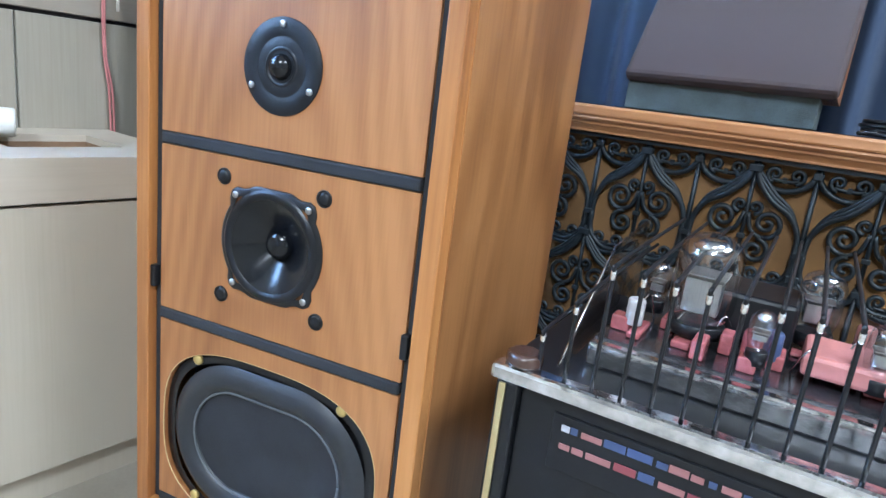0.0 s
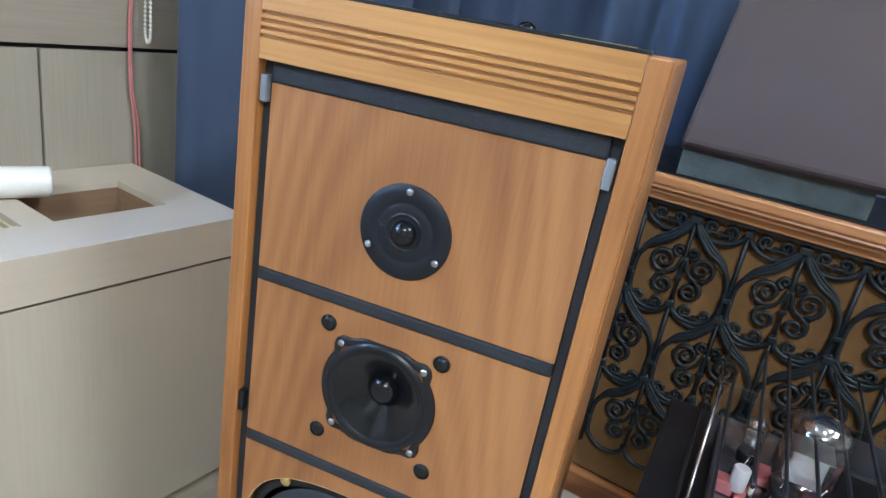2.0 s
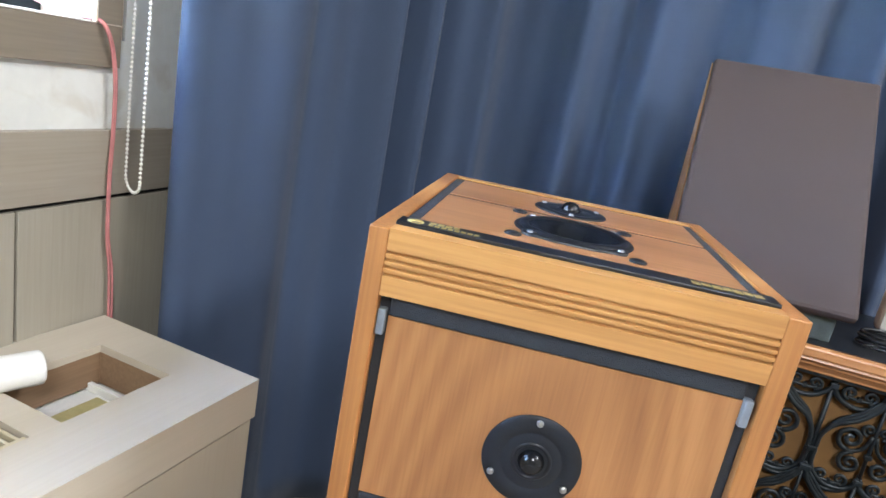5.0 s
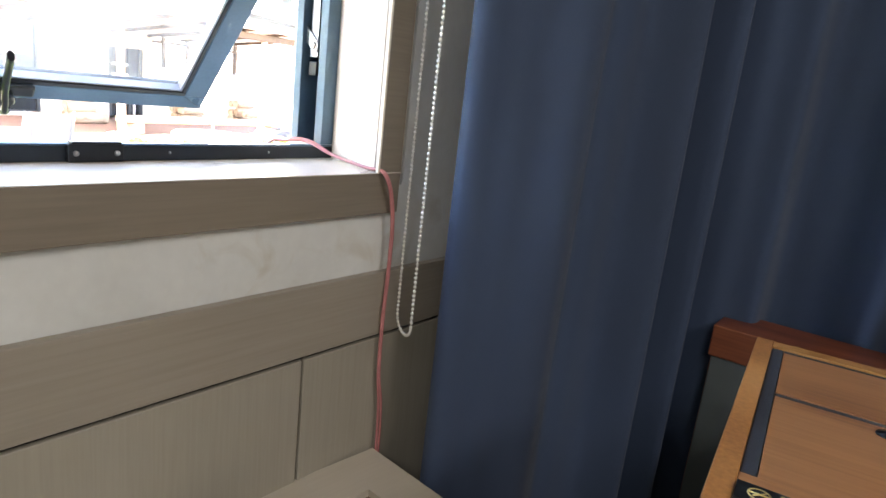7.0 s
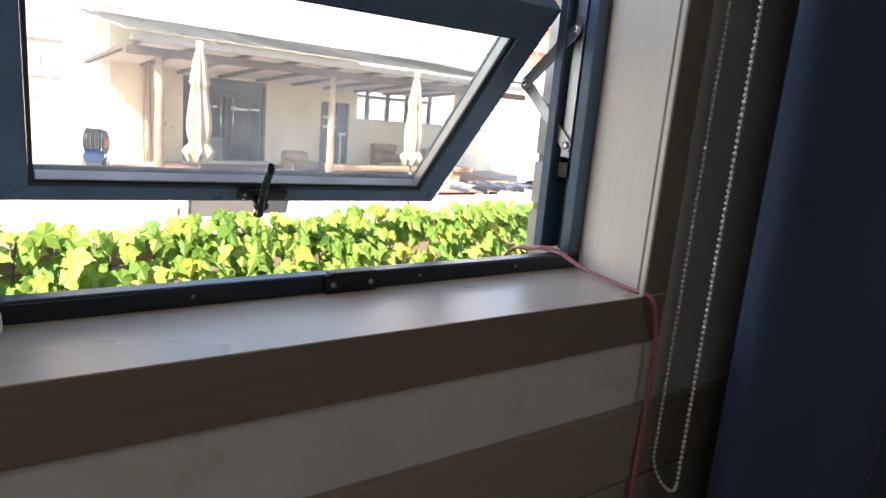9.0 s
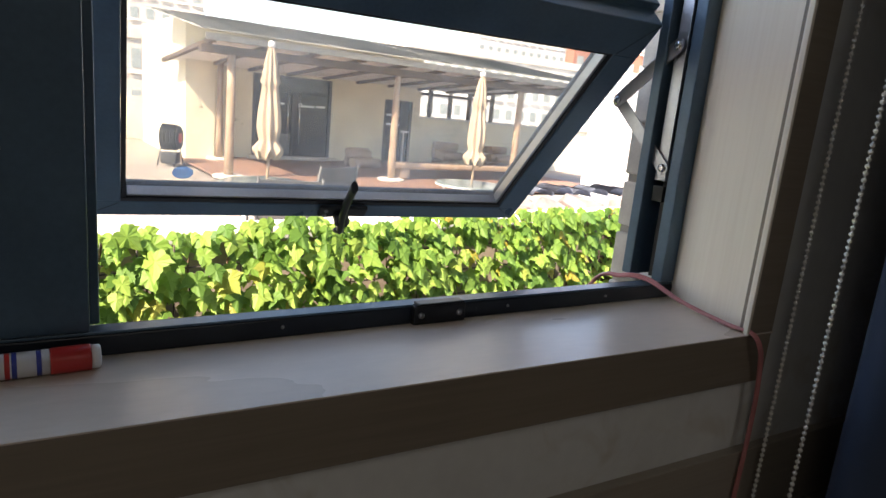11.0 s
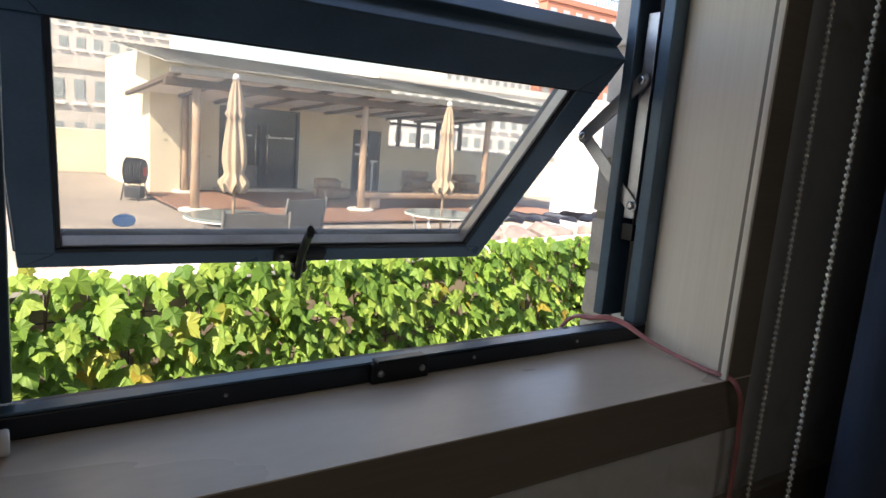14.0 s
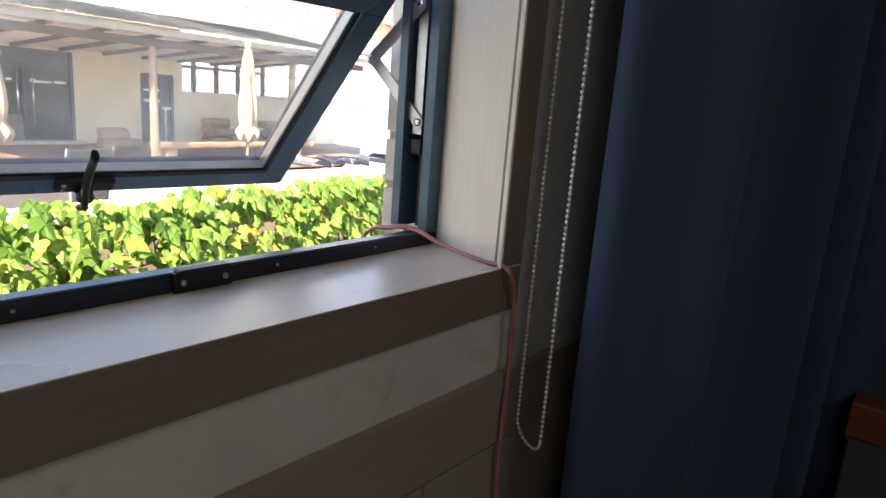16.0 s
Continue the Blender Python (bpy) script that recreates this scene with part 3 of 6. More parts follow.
# grooved rail over the baffle
bm = bmesh.new()
prof = [(0.0, 0.7625)]
for zc in (0.7405, 0.7335, 0.7265, 0.7195):
    prof += [(0.0, zc + 0.0018), (0.004, zc + 0.0010), (0.004, zc - 0.0010), (0.0, zc - 0.0018)]
prof += [(0.0, 0.699), (0.020, 0.699), (0.020, 0.7625)]
f = bm.faces.new([bm.verts.new((CH + 0.0002, y, z)) for y, z in prof])
e = bmesh.ops.extrude_face_region(bm, geom=[f])
bmesh.ops.translate(bm, verts=[v for v in e["geom"] if isinstance(v, bmesh.types.BMVert)], vec=(SPW - 2 * CH - 0.0004, 0, 0))
part("top_rail", bm, SOLID_X, spk, "grooved solid front rail")
PX0, PX1 = 0.0295, 0.3515
# cloth strips round the baffles
part("cloth_strip", boxes((CH, PX0 - 0.0005, Y0 + 0.003, 0.02, 0.018, 0.699), bevel=0.001), BLACK_FOAM, spk)
part("cloth_strip", boxes((PX1 + 0.0005, SPW - CH, Y0 + 0.003, 0.02, 0.018, 0.699), bevel=0.001), BLACK_FOAM, spk)
for z0, z1 in ((0.6785, 0.699), (0.474, 0.487), (0.268, 0.281), (0.0185, 0.030)):
    part("cloth_strip", boxes((PX0, PX1, Y0 - 0.002, 0.02, z0, z1), bevel=0.0025), BLACK_FOAM, spk)
for x, z in ((PX0 - 0.006, 0.672), (PX1 + 0.004, 0.668), (PX0 - 0.008, 0.318), (PX1 + 0.002, 0.322)):
    part("grille_clip", boxes((x - 0.004, x + 0.004, Y0 - 0.006, Y0 + 0.004, z - 0.013, z + 0.013), bevel=0.0015), GREY_CLIP if z > 0.5 else BLACK_PLASTIC, spk, "grey metal grille clip" if z > 0.5 else "")


def tweeter(parent, at, label=""):
    t = part("tweeter", disc(bmesh.new(), [(0.0470, -0.004), (0.0470, 0.0012), (0.0462, 0.0022), (0.030, 0.0022), (0.029, 0.0016), (0.028, 0.0022), (0.019, 0.0024)], 56), FACEPLATE, parent, label, at)
    bm = bmesh.new()
    lathe(bm, [(0.0195, 0.0024), (0.0180, 0.0036), (0.0160, 0.0030), (0.0130, -0.0010)], 40)
    part("horn_ring", bm, RUBBER, t)
    bm = bmesh.new()
    rows = lathe(bm, [(0.0128, -0.001), (0.0122, 0.0022), (0.0108, 0.0055), (0.0082, 0.0085), (0.0045, 0.0102), (0.0008, 0.0108)], 32, Matrix.Translation((0, 0, 0.0028)))
    cap(bm, rows[-1])
    part("dome", bm, CONE, t, "glossy black dome")
    for a in (90, 210, 330):
        part("screw", disc(bmesh.new(), [(0.0034, 0.0), (0.0034, 0.0018), (0.0026, 0.0026), (0.0006, 0.0028)], 14), STEEL, t, at=pose(0.0405 * math.cos(radians(a)), 0.0405 * math.sin(radians(a)), 0.002))
    return t


def mid_shape(a):
    """Round basket with flats at head and foot and four screw ears."""
    c, s = abs(math.cos(a)), abs(math.sin(a))
    d = (math.degrees(math.atan2(s, c)) - 46) / 10
    return max(min(0.0655, 0.0615 / max(s, 1e-6)), 0.0750 * math.exp(-0.10 * d * d) if abs(d) < 1.7 else 0)


def midrange(parent, at, label=""):
    bm = bmesh.new()
    lathe(bm, [(0.0660, -0.004), (0.0660, 0.0015), (0.0645, 0.0028), (0.0560, 0.0030)], 64, shape=lambda a: mid_shape(a) / 0.066)
    t = part("midrange_driver", bm, BLACK_PLASTIC, parent, label, at)
    bm = bmesh.new()
    lathe(bm, [(0.0605, 0.0031), (0.0585, 0.0052), (0.0555, 0.0062), (0.0525, 0.0055), (0.0500, 0.0035)], 56)
    part("surround", bm, RUBBER, t, "rubber surround")
    bm = bmesh.new()
    # concave cone drawn proud of the chassis plate
    lathe(bm, [(0.0502, 0.0036), (0.0440, 0.0008), (0.034, -0.0052), (0.024, -0.0120), (0.0155, -0.0180)], 56)
    part("cone", bm, CONE, t, "glossy doped cone")
    bm = bmesh.new()
    rows = lathe(bm, [(0.0168, -0.0175), (0.0158, -0.0120), (0.0130, -0.0080), (0.0088, -0.0056), (0.004, -0.0046), (0.0006, -0.0045)], 32)
    cap(bm, rows[-1])
    part("dust_cap", bm, CONE, t)
    for sx in (-1, 1):
        for sz in (-1, 1):
            part("screw", disc(bmesh.new(), [(0.0038, 0.0), (0.0038, 0.0020), (0.0028, 0.0030), (0.0006, 0.0032)], 14), STEEL, t, at=pose(0.0468 * sx, 0.0485 * sz, 0.002))
    return t


def plug(parent, at, hollow):
    t = part("grille_socket", disc(bmesh.new(), [(0.0090, -0.001), (0.0090, 0.0014), (0.0080, 0.0022), (0.0074, 0.0012)], 24), BLACK_PLASTIC, parent, at=at)
    part("insert", disc(bmesh.new(), [(0.0073, 0.0), (0.0073, 0.0018), (0.0040, 0.0020 if hollow else 0.0034), (0.0006, 0.0021 if hollow else 0.0038)], 20), BLACK_PLASTIC, t)


def pan(r_hole):
    return lambda a: r_hole


b1 = part("baffle", plate_hole(bmesh.new(), PX0, PX1, 0.488, 0.678, Y0, 0.022, 0.188, 0.5695, pan(0.040)), VENEER, spk, "figured walnut tweeter baffle")
b2 = part("baffle", plate_hole(bmesh.new(), PX0, PX1, 0.282, 0.473, Y0, 0.022, 0.185, 0.386, pan(0.0505)), VENEER, spk, "walnut midrange baffle")


def oval(rx, rz, p=2.6):
    def f(a):
        c, s = abs(math.cos(a)), abs(math.sin(a))
        return ((c / rx) ** p + (s / rz) ** p) ** (-1 / p)
    return f


def race(w, hgt):
    """Racetrack outline: straight top and foot, half-round ends."""
    r, d = hgt, w - hgt

    def f(a):
        c, s = math.cos(a), math.sin(a)
        k = r / abs(s) if abs(s) > 1e-6 else 1e9
        if abs(k * c) > d:
            cc = abs(c)
            k = d * cc + math.sqrt(max(0, (d * cc) ** 2 - d * d + r * r))
        return k
    return f


b3 = part("baffle", plate_hole(bmesh.new(), PX0, PX1, 0.031, 0.267, Y0, 0.022, 0.186, 0.136, oval(0.1500, 0.1105, 2.9), 72), VENEER, spk, "walnut woofer baffle")
tweeter(spk, pose(0.188, Y0, 0.5695, 90), "grey round tweeter")
midrange(spk, pose(0.185, Y0, 0.386, 90), "black midrange driver")
for x, z, hollow in ((0.120, 0.451, 0), (0.2475, 0.449, 0), (0.1205, 0.319, 1), (0.2475, 0.319, 1)):
    plug(spk, pose(x, Y0, z, 90), hollow)
wf = part("woofer", bmesh.new(), BLACK_PLASTIC, spk, "large black oval flat-cone woofer", pose(0.186, 0.016, 0.136, 90))
bm = bmesh.new()
lathe(bm, [(0.1490, -0.004), (0.1490, 0.001), (0.1400, 0.002), (0.136, 0.0022)], 88, shape=lambda a: oval(0.149, 0.1095, 2.9)(a) / 0.149)
part("chassis", bm, BLACK_PLASTIC, wf)
bm = bmesh.new()
rows = []
for k, h in ((1.0, 0.002), (0.96, 0.0075), (0.91, 0.0105), (0.86, 0.0095), (0.815, 0.004), (0.80, 0.000)):
    rr = race(0.136 - 0.0975 * (1 - k) * 1.75, 0.0975 - 0.0975 * (1 - k) * 1.75)
    rows.append((rr, h))
ring_rows = []
for rr, h in rows:
    ring_rows.append([bm.verts.new((rr(a) * math.cos(a), rr(a) * math.sin(a), h)) for a in [2 * math.pi * i / 96 for i in range(96)]])
for a, b in zip(ring_rows, ring_rows[1:]):
    for i in range(96):
        fc = bm.faces.new((a[i], a[(i + 1) % 96], b[(i + 1) % 96], b[i]))
        fc.smooth = True
part("surround", bm, paint("grey_surround", (0.018, 0.021, 0.026), 0.40, vary=0.25, bump=0.1), wf, "wide rubber surround")
bm = bmesh.new()
lathe(bm, [(0.1506, 0.0066), (0.1506, 0.0073), (0.1498, 0.0073), (0.1496, 0.0064)], 88, shape=lambda a: oval(0.1508, 0.1113, 2.9)(a) / 0.1508)
part("rebate_edge", bm, paint("raw_ply_edge", (0.50, 0.36, 0.17), 0.6, vary=0.2, scale=40), wf, "pale raw wood edge round the cut-out")
bm = bmesh.new()
rr = race(0.136 - 0.0975 * 0.35, 0.0975 * 0.65)
cap(bm, [bm.verts.new((rr(a) * math.cos(a), rr(a) * math.sin(a), 0.0005)) for a in [2 * math.pi * i / 96 for i in range(96)]])
part("flat_cone", bm, FLAT_CONE, wf, "flat black cone")
# pale grey ring that draws the highlight along the cone's edge
rr = race(0.136 - 0.0975 * 0.335, 0.0975 * 0.665)
bm = bmesh.new()
tube(bm, [(rr(a) * math.cos(a), rr(a) * math.sin(a), 0.0038) for a in [2 * math.pi * i / 96 for i in range(97)]], 0.0016, 5)
part("cone_rim", bm, paint("rim_highlight", (0.10, 0.11, 0.12), 0.5, vary=0.3), wf, "grey line painted in as the highlight on the cone rim")
for sx in (-1, 1):
    for sz in (-1, 1):
        part("screw", disc(bmesh.new(), [(0.0065, 0.0), (0.0065, 0.003), (0.0045, 0.0045), (0.0006, 0.0048)], 16), GOLD, wf, at=pose(0.1000 * sx, 0.0915 * sz, 0.002))

# top side: strip with gold print, boards, drivers
part("top_frame", boxes((CH, SPW - CH, 0.0205, SPD - 0.0205, 0.715, 0.722)), BLACK_FOAM, spk)
part("name_strip", boxes((CH + 0.0002, SPW - CH - 0.0002, 0.0204, 0.046, 0.7225, 0.7660), bevel=0.0008), BLACK_PLASTIC, spk, "black strip with gold print")
T, TS = 0.7605, 0.7660


def flat_board(x0, x1, y0, y1, cx, cy, r):
    bm = plate_hole(bmesh.new(), x0, x1, y0, y1, 0, 0.012, cx, cy, r)
    # turn from the xz plane to lie flat, face up
    bmesh.ops.transform(bm, matrix=Matrix(((1, 0, 0, 0), (0, 0, 1, 0), (0, -1, 0, T), (0, 0, 0, 1))), verts=bm.verts)
    return bm


part("top_board", boxes((CH + 0.0002, SPW - CH - 0.0002, 0.0462, 0.068, T - 0.012, T)), VENEER_TOP, spk)
part("top_board", flat_board(0.032, 0.349, 0.0682, 0.246, 0.187, 0.158, pan(0.0505)), VENEER_TOP, spk)
part("top_board", flat_board(0.032, 0.349, 0.258, 0.392, 0.187, 0.308, pan(0.040)), VENEER_TOP, spk)
for dims in ((CH, 0.0315, 0.0682, 0.404, T - 0.012, T - 0.001), (0.3495, SPW - CH, 0.0682, 0.404, T - 0.012, T - 0.001), (0.0318, 0.3492, 0.2465, 0.2575, T - 0.012, T - 0.001), (0.0318, 0.3492, 0.3925, 0.404, T - 0.012, T - 0.001)):
    part("cloth_strip", boxes(dims, bevel=0.001), BLACK_FOAM, spk)
part("top_rear_rail", boxes((CH + 0.0002, SPW - CH - 0.0002, 0.4045, 0.4065 + 0.0185, 0.715, T + 0.001)), SOLID_X, spk)
midrange(spk, pose(0.187, 0.158, T), "black upward-facing midrange driver")
tweeter(spk, pose(0.187, 0.308, T, 0, 0, 180), "upward-facing tweeter")
for x, y in ((0.124, 0.097), (0.124, 0.229), (0.249, 0.224), (0.249, 0.090)):
    plug(spk, pose(x, y, T), 0)
# gold emblem and lettering bars on the strip
bm = bmesh.new()
lathe(bm, [(0.0080, 0), (0.0080, 0.0004), (0.0068, 0.0004), (0.0068, 0)], 28)
tube(bm, [(-0.007, 0, 0.0003), (0.007, 0, 0.0003)], 0.0008, 4)
tube(bm, [(-0.004, -0.004, 0.0003), (0.004, 0.004, 0.0003)], 0.0008, 4)
part("emblem", bm, GOLD, spk, "round gold emblem", pose(0.035, 0.033, TS))
bars = [(0.048, 0.0345), (0.0555, 0.0345), (0.063, 0.0345), (0.0705, 0.0345)]
bm = bmesh.new()
for x, y in bars:
    box(bm, x, x + 0.006, y, y + 0.007, TS, TS + 0.0004)
for i in range(8):
    box(bm, 0.048 + 0.0062 * i, 0.0525 + 0.0062 * i, 0.0255, 0.0315, TS, TS + 0.0004)
part("gold_print", bm, GOLD, spk, "gold printed bars")
bm = bmesh.new()
for i in range(7):
    box(bm, 0.288 + 0.009 * i, 0.2955 + 0.009 * i, 0.028 + 0.002 * (i % 2), 0.038, TS, TS + 0.0004)
part("gold_print", bm, GOLD, spk, "worn gold printed bars")

stand = thing("speaker_stand", SP @ pose(0, 0, -0.15), "low black metal stand under the loudspeaker", "speaker stand")
for x in (0.02, SPW - 0.05):
    for y in (0.02, SPD - 0.05):
        part("leg", boxes((x, x + 0.03, y, y + 0.03, 0, 0.12), bevel=0.002), BLACK_PLASTIC, stand)
for y in (0.01, SPD - 0.05):
    part("crossbar", boxes((0.01, SPW - 0.01, y, y + 0.04, 0.1205, 0.1495), bevel=0.002), BLACK_PLASTIC, stand)


# ---- heater cover ----
HZ = 0.557
heat = thing("heater_cover", pose(0.008, -0.025, 0, 0, 0, -6.8), "cream wood-grain heater cover with an open recess in its top", "heater cover", kind="")
HB = pose(-0.003, 0, 0)
HX0, HX1, HYE, HYS = 0.003, 0.333, 0.0, -0.95
OX0, OX1, OY0, OY1 = 0.090, 0.232, -0.250, -0.078
for d in ((HX0, OX0, HYS, HYE, 0.492, HZ), (OX1, HX1, HYS, HYE, 0.492, HZ), (OX0, OX1, OY1, HYE, 0.492, HZ), (OX0, OX1, -0.290, OY0, 0.522, HZ), (OX0, OX1, HYS, -0.80, 0.492, HZ)):
    part("top_board", boxes(d), HEATER, heat, "", HB)
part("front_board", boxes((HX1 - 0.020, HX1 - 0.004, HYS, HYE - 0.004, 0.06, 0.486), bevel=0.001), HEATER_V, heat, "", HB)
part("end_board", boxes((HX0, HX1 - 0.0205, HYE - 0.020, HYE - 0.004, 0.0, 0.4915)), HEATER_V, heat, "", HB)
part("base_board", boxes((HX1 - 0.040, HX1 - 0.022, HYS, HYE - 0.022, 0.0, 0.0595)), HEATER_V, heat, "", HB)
LINING = timber("recess_lining", (0.15, 0.09, 0.05), (0.21, 0.13, 0.075), (0.27, 0.17, 0.10), along="y", rings=4, rough=0.6)
for d in ((OX0 + 0.0004, OX0 + 0.0016, OY0, OY1, 0.4925, HZ - 0.012), (OX1 - 0.0016, OX1 - 0.0004, OY0, OY1, 0.4925, HZ - 0.012), (OX0 + 0.0016, OX1 - 0.0016, OY1 - 0.0016, OY1 - 0.0004, 0.4925, HZ - 0.012)):
    part("recess_lining", boxes(d), LINING, heat, "", HB)
part("recess_tray", boxes((OX0 - 0.03, OX1 + 0.03, OY0 - 0.04, OY1 + 0.03, 0.474, 0.486)), WHITE_PLASTIC, heat, "pale tray inside the recess", HB)
part("recess_sheet", boxes((OX0 + 0.03, OX1 + 0.02, OY0 - 0.01, OY1 - 0.028, 0.4865, 0.489)), paint("yellowed_sheet", (0.45, 0.40, 0.20), 0.6, vary=0.15), heat, "yellowed sheet in the recess", HB)
part("recess_lip", boxes((OX0 - 0.01, OX1 + 0.02, OY1 - 0.022, OY1 - 0.014, 0.4865, 0.500), bevel=0.001), WHITE_PLASTIC, heat, "", HB)
gr = part("vent_grille", boxes((OX0 + 0.0005, OX1 - 0.0005, -0.7995, -0.2905, 0.520, 0.524)), ALU_DARK, heat, "cream slatted air grille", HB)
LAT = paint("grille_plastic", (0.52, 0.45, 0.30), 0.5, vary=0.1)
y = -0.296
while y > -0.79:
    part("slat", boxes((OX0 + 0.001, OX1 - 0.001, y - 0.0045, y, 0.5245, HZ - 0.003), bevel=0.0008), LAT, gr)
    y -= 0.0115
for x in (OX0 + 0.002, (OX0 + OX1) / 2 - 0.003, OX1 - 0.008):
    part("crossbar", boxes((x, x + 0.006, -0.798, -0.292, 0.5242, HZ - 0.0015), bevel=0.0008), LAT, gr)

# white tube lying on the cover
bm = bmesh.new()
disc(bm, [(0.0205, 0), (0.0230, 0.002), (0.0235, 0.006), (0.0235, 0.30), (0.0225, 0.303)], 40)
solid("white_tube", bm, WHITE_PLASTIC, "white plastic tube lying on the heater cover", "tube", at=look((0.112, -0.243, HZ + 0.0240), (0.112 + 0.43, -0.243 + 0.90, HZ + 0.0240)))

# ---- bead chain, wires, marker ----
bm = bmesh.new()
chain = thing("blind_chain", pose(0.03, 0.0, 0.775), "white beaded blind chain hanging in a loop", "blind chain")
loop = [(0.020, -0.008, 2.2 - 0.0072 * k) for k in range(194)]
for k in range(12):
    a = math.pi * (k + 0.5) / 12
    f = 0.5 - 0.5 * math.cos(a)
    loop.append((0.020 + 0.061 * f, -0.008 - 0.038 * f, 0.806 - 0.022 * math.sin(a)))
loop += [(0.081, -0.046, 0.808 + 0.0072 * k) for k in range(194)]
bead = bmesh.new()
bmesh.ops.create_icosphere(bead, subdivisions=1, radius=0.0030)
for f in bead.faces:
    f.smooth = True
bead_me = mesh_of("bead", bead, paint("chain_bead", (0.72, 0.71, 0.66), 0.35, vary=0.05))
for p in loop:
    o = new("bead", bead_me)
    o.parent = chain
    o.matrix_basis = Matrix.Translation(Vector(p) - Vector((0.03, 0, 0.775)))
cord = bmesh.new()
tube(cord, [Vector(p) - Vector((0.03, 0, 0.775)) for p in loop], 0.0008, 5)
part("cord", cord, WHITE_PLASTIC, chain)


PINK = paint("pink_wire", (0.52, 0.20, 0.20), 0.35, vary=0.2, scale=30, coat=0.3)
wires = thing("speaker_wire", pose(0, 0, 0.56), "thin twin pink speaker wire running over the sill", "wire")
for o, side in ((0.0, 0.0), (0.0035, 0.002)):
    bm = bmesh.new()
    tube(bm, smooth([Vector(p) - Vector((0, 0, 0.56)) for p in ((-0.30, -0.120, 0.86), (-0.225, -0.105 + o, 1.035), (-0.185, -0.088 + o, 1.0585 + side), (-0.152, -0.070 + o, 1.0605 + side), (-0.10, -0.066 + o, 1.0475), (-0.03, -0.062 + o, 1.0385), (0.002, -0.058 + o, 1.0375), (0.012, -0.050 + o, 1.020), (0.008, -0.034 + o, 0.985), (0.006, -0.026 + o, 0.94), (0.006, -0.026 + o, 0.87), (0.007, -0.030 + o, 0.80), (0.007, -0.028 + o, 0.70), (0.007, -0.018 + 2 * o, 0.62), (0.008, -0.014 + 2 * o, 0.45))], 6), 0.0023, 6)
    part("strand", bm, PINK, wires)

mk = thing("marker_pen", pose(-0.126, -0.736, 1.0345), "red and white board marker lying on the sill", "marker pen")
MRED, MWHITE, MBLUE = paint("marker_red", (0.50, 0.03, 0.025), 0.35, vary=0.1), paint("marker_white", (0.75, 0.75, 0.74), 0.35, vary=0.05), paint("marker_blue", (0.03, 0.05, 0.30), 0.35, vary=0.1)
MK = pose(0.002, 0, 0.0108, 90, 0, 3) @ Matrix.Scale(1.12, 4)
for nm, prof, mt in (("end_plug", [(0.0075, 0), (0.0085, 0.001), (0.0085, 0.006)], MWHITE), ("cap", [(0.0092, 0.0062), (0.0094, 0.007), (0.0094, 0.030), (0.0090, 0.031)], MRED), ("barrel", [(0.0088, 0.0312), (0.0088, 0.12), (0.007, 0.122)], MWHITE)):
    part(nm, disc(bmesh.new(), prof, 28), mt, mk, at=MK)
for z in (0.036, 0.050, 0.054):
    part("band", disc(bmesh.new(), [(0.00885, z), (0.00895, z + 0.0003), (0.00895, z + 0.0025), (0.00885, z + 0.003)], 28), MBLUE if z < 0.052 else MRED, mk, at=MK)


# ---- iron-fronted cabinet ----
CAB = pose(0.66, 0.384, 0, 0, 0, -4.0)
cab = thing("console_cabinet", CAB, "antique wooden console with wrought-iron scrollwork over amber cloth", "cabinet")
CW, CD, CHT = 1.50, 0.36, 0.72
part("top_board", boxes((-0.02, CW + 0.02, -0.022, CD + 0.01, CHT - 0.020, CHT), bevel=0.004), MOULD, cab, "dark wooden top")
part("top_surface", boxes((-0.005, CW, -0.006, CD, CHT + 0.0002, CHT + 0.0012)), BLACK_PLASTIC, cab, "dark lacquered top surface")
bm = bmesh.new()
prof = [(0.010, 0.700), (-0.018, 0.700), (-0.020, 0.696), (-0.016, 0.692), (-0.012, 0.690), (-0.012, 0.686), (-0.008, 0.682), (-0.004, 0.676), (-0.004, 0.672), (0.010, 0.672)]
f = bm.faces.new([bm.verts.new((-0.015, y, z)) for y, z in prof])
e = bmesh.ops.extrude_face_region(bm, geom=[f])
bmesh.ops.translate(bm, verts=[v for v in e["geom"] if isinstance(v, bmesh.types.BMVert)], vec=(CW + 0.03, 0, 0))
part("moulding", bm, MOULD, cab, "stepped wooden moulding")
part("grille_cloth", boxes((0.0, CW, 0.024, 0.030, 0.06, 0.671)), AMBER_CLOTH, cab, "amber woven cloth")
part("body", boxes((0.0, CW, 0.0305, CD, 0.05, 0.6995)), MOULD, cab)
part("plinth", boxes((0.0, CW, 0.004, CD, 0.0, 0.055), bevel=0.003), MOULD, cab)


def spiral(cx, cz, r, a0, turns, sgn, n=26, r1=0.12):
    return [(cx + r * (1 - (1 - r1) * k / n) * math.cos(a0 + sgn * 2 * math.pi * turns * k / n), 0, cz + r * (1 - (1 - r1) * k / n) * math.sin(a0 + sgn * 2 * math.pi * turns * k / n)) for k in range(n + 1)]


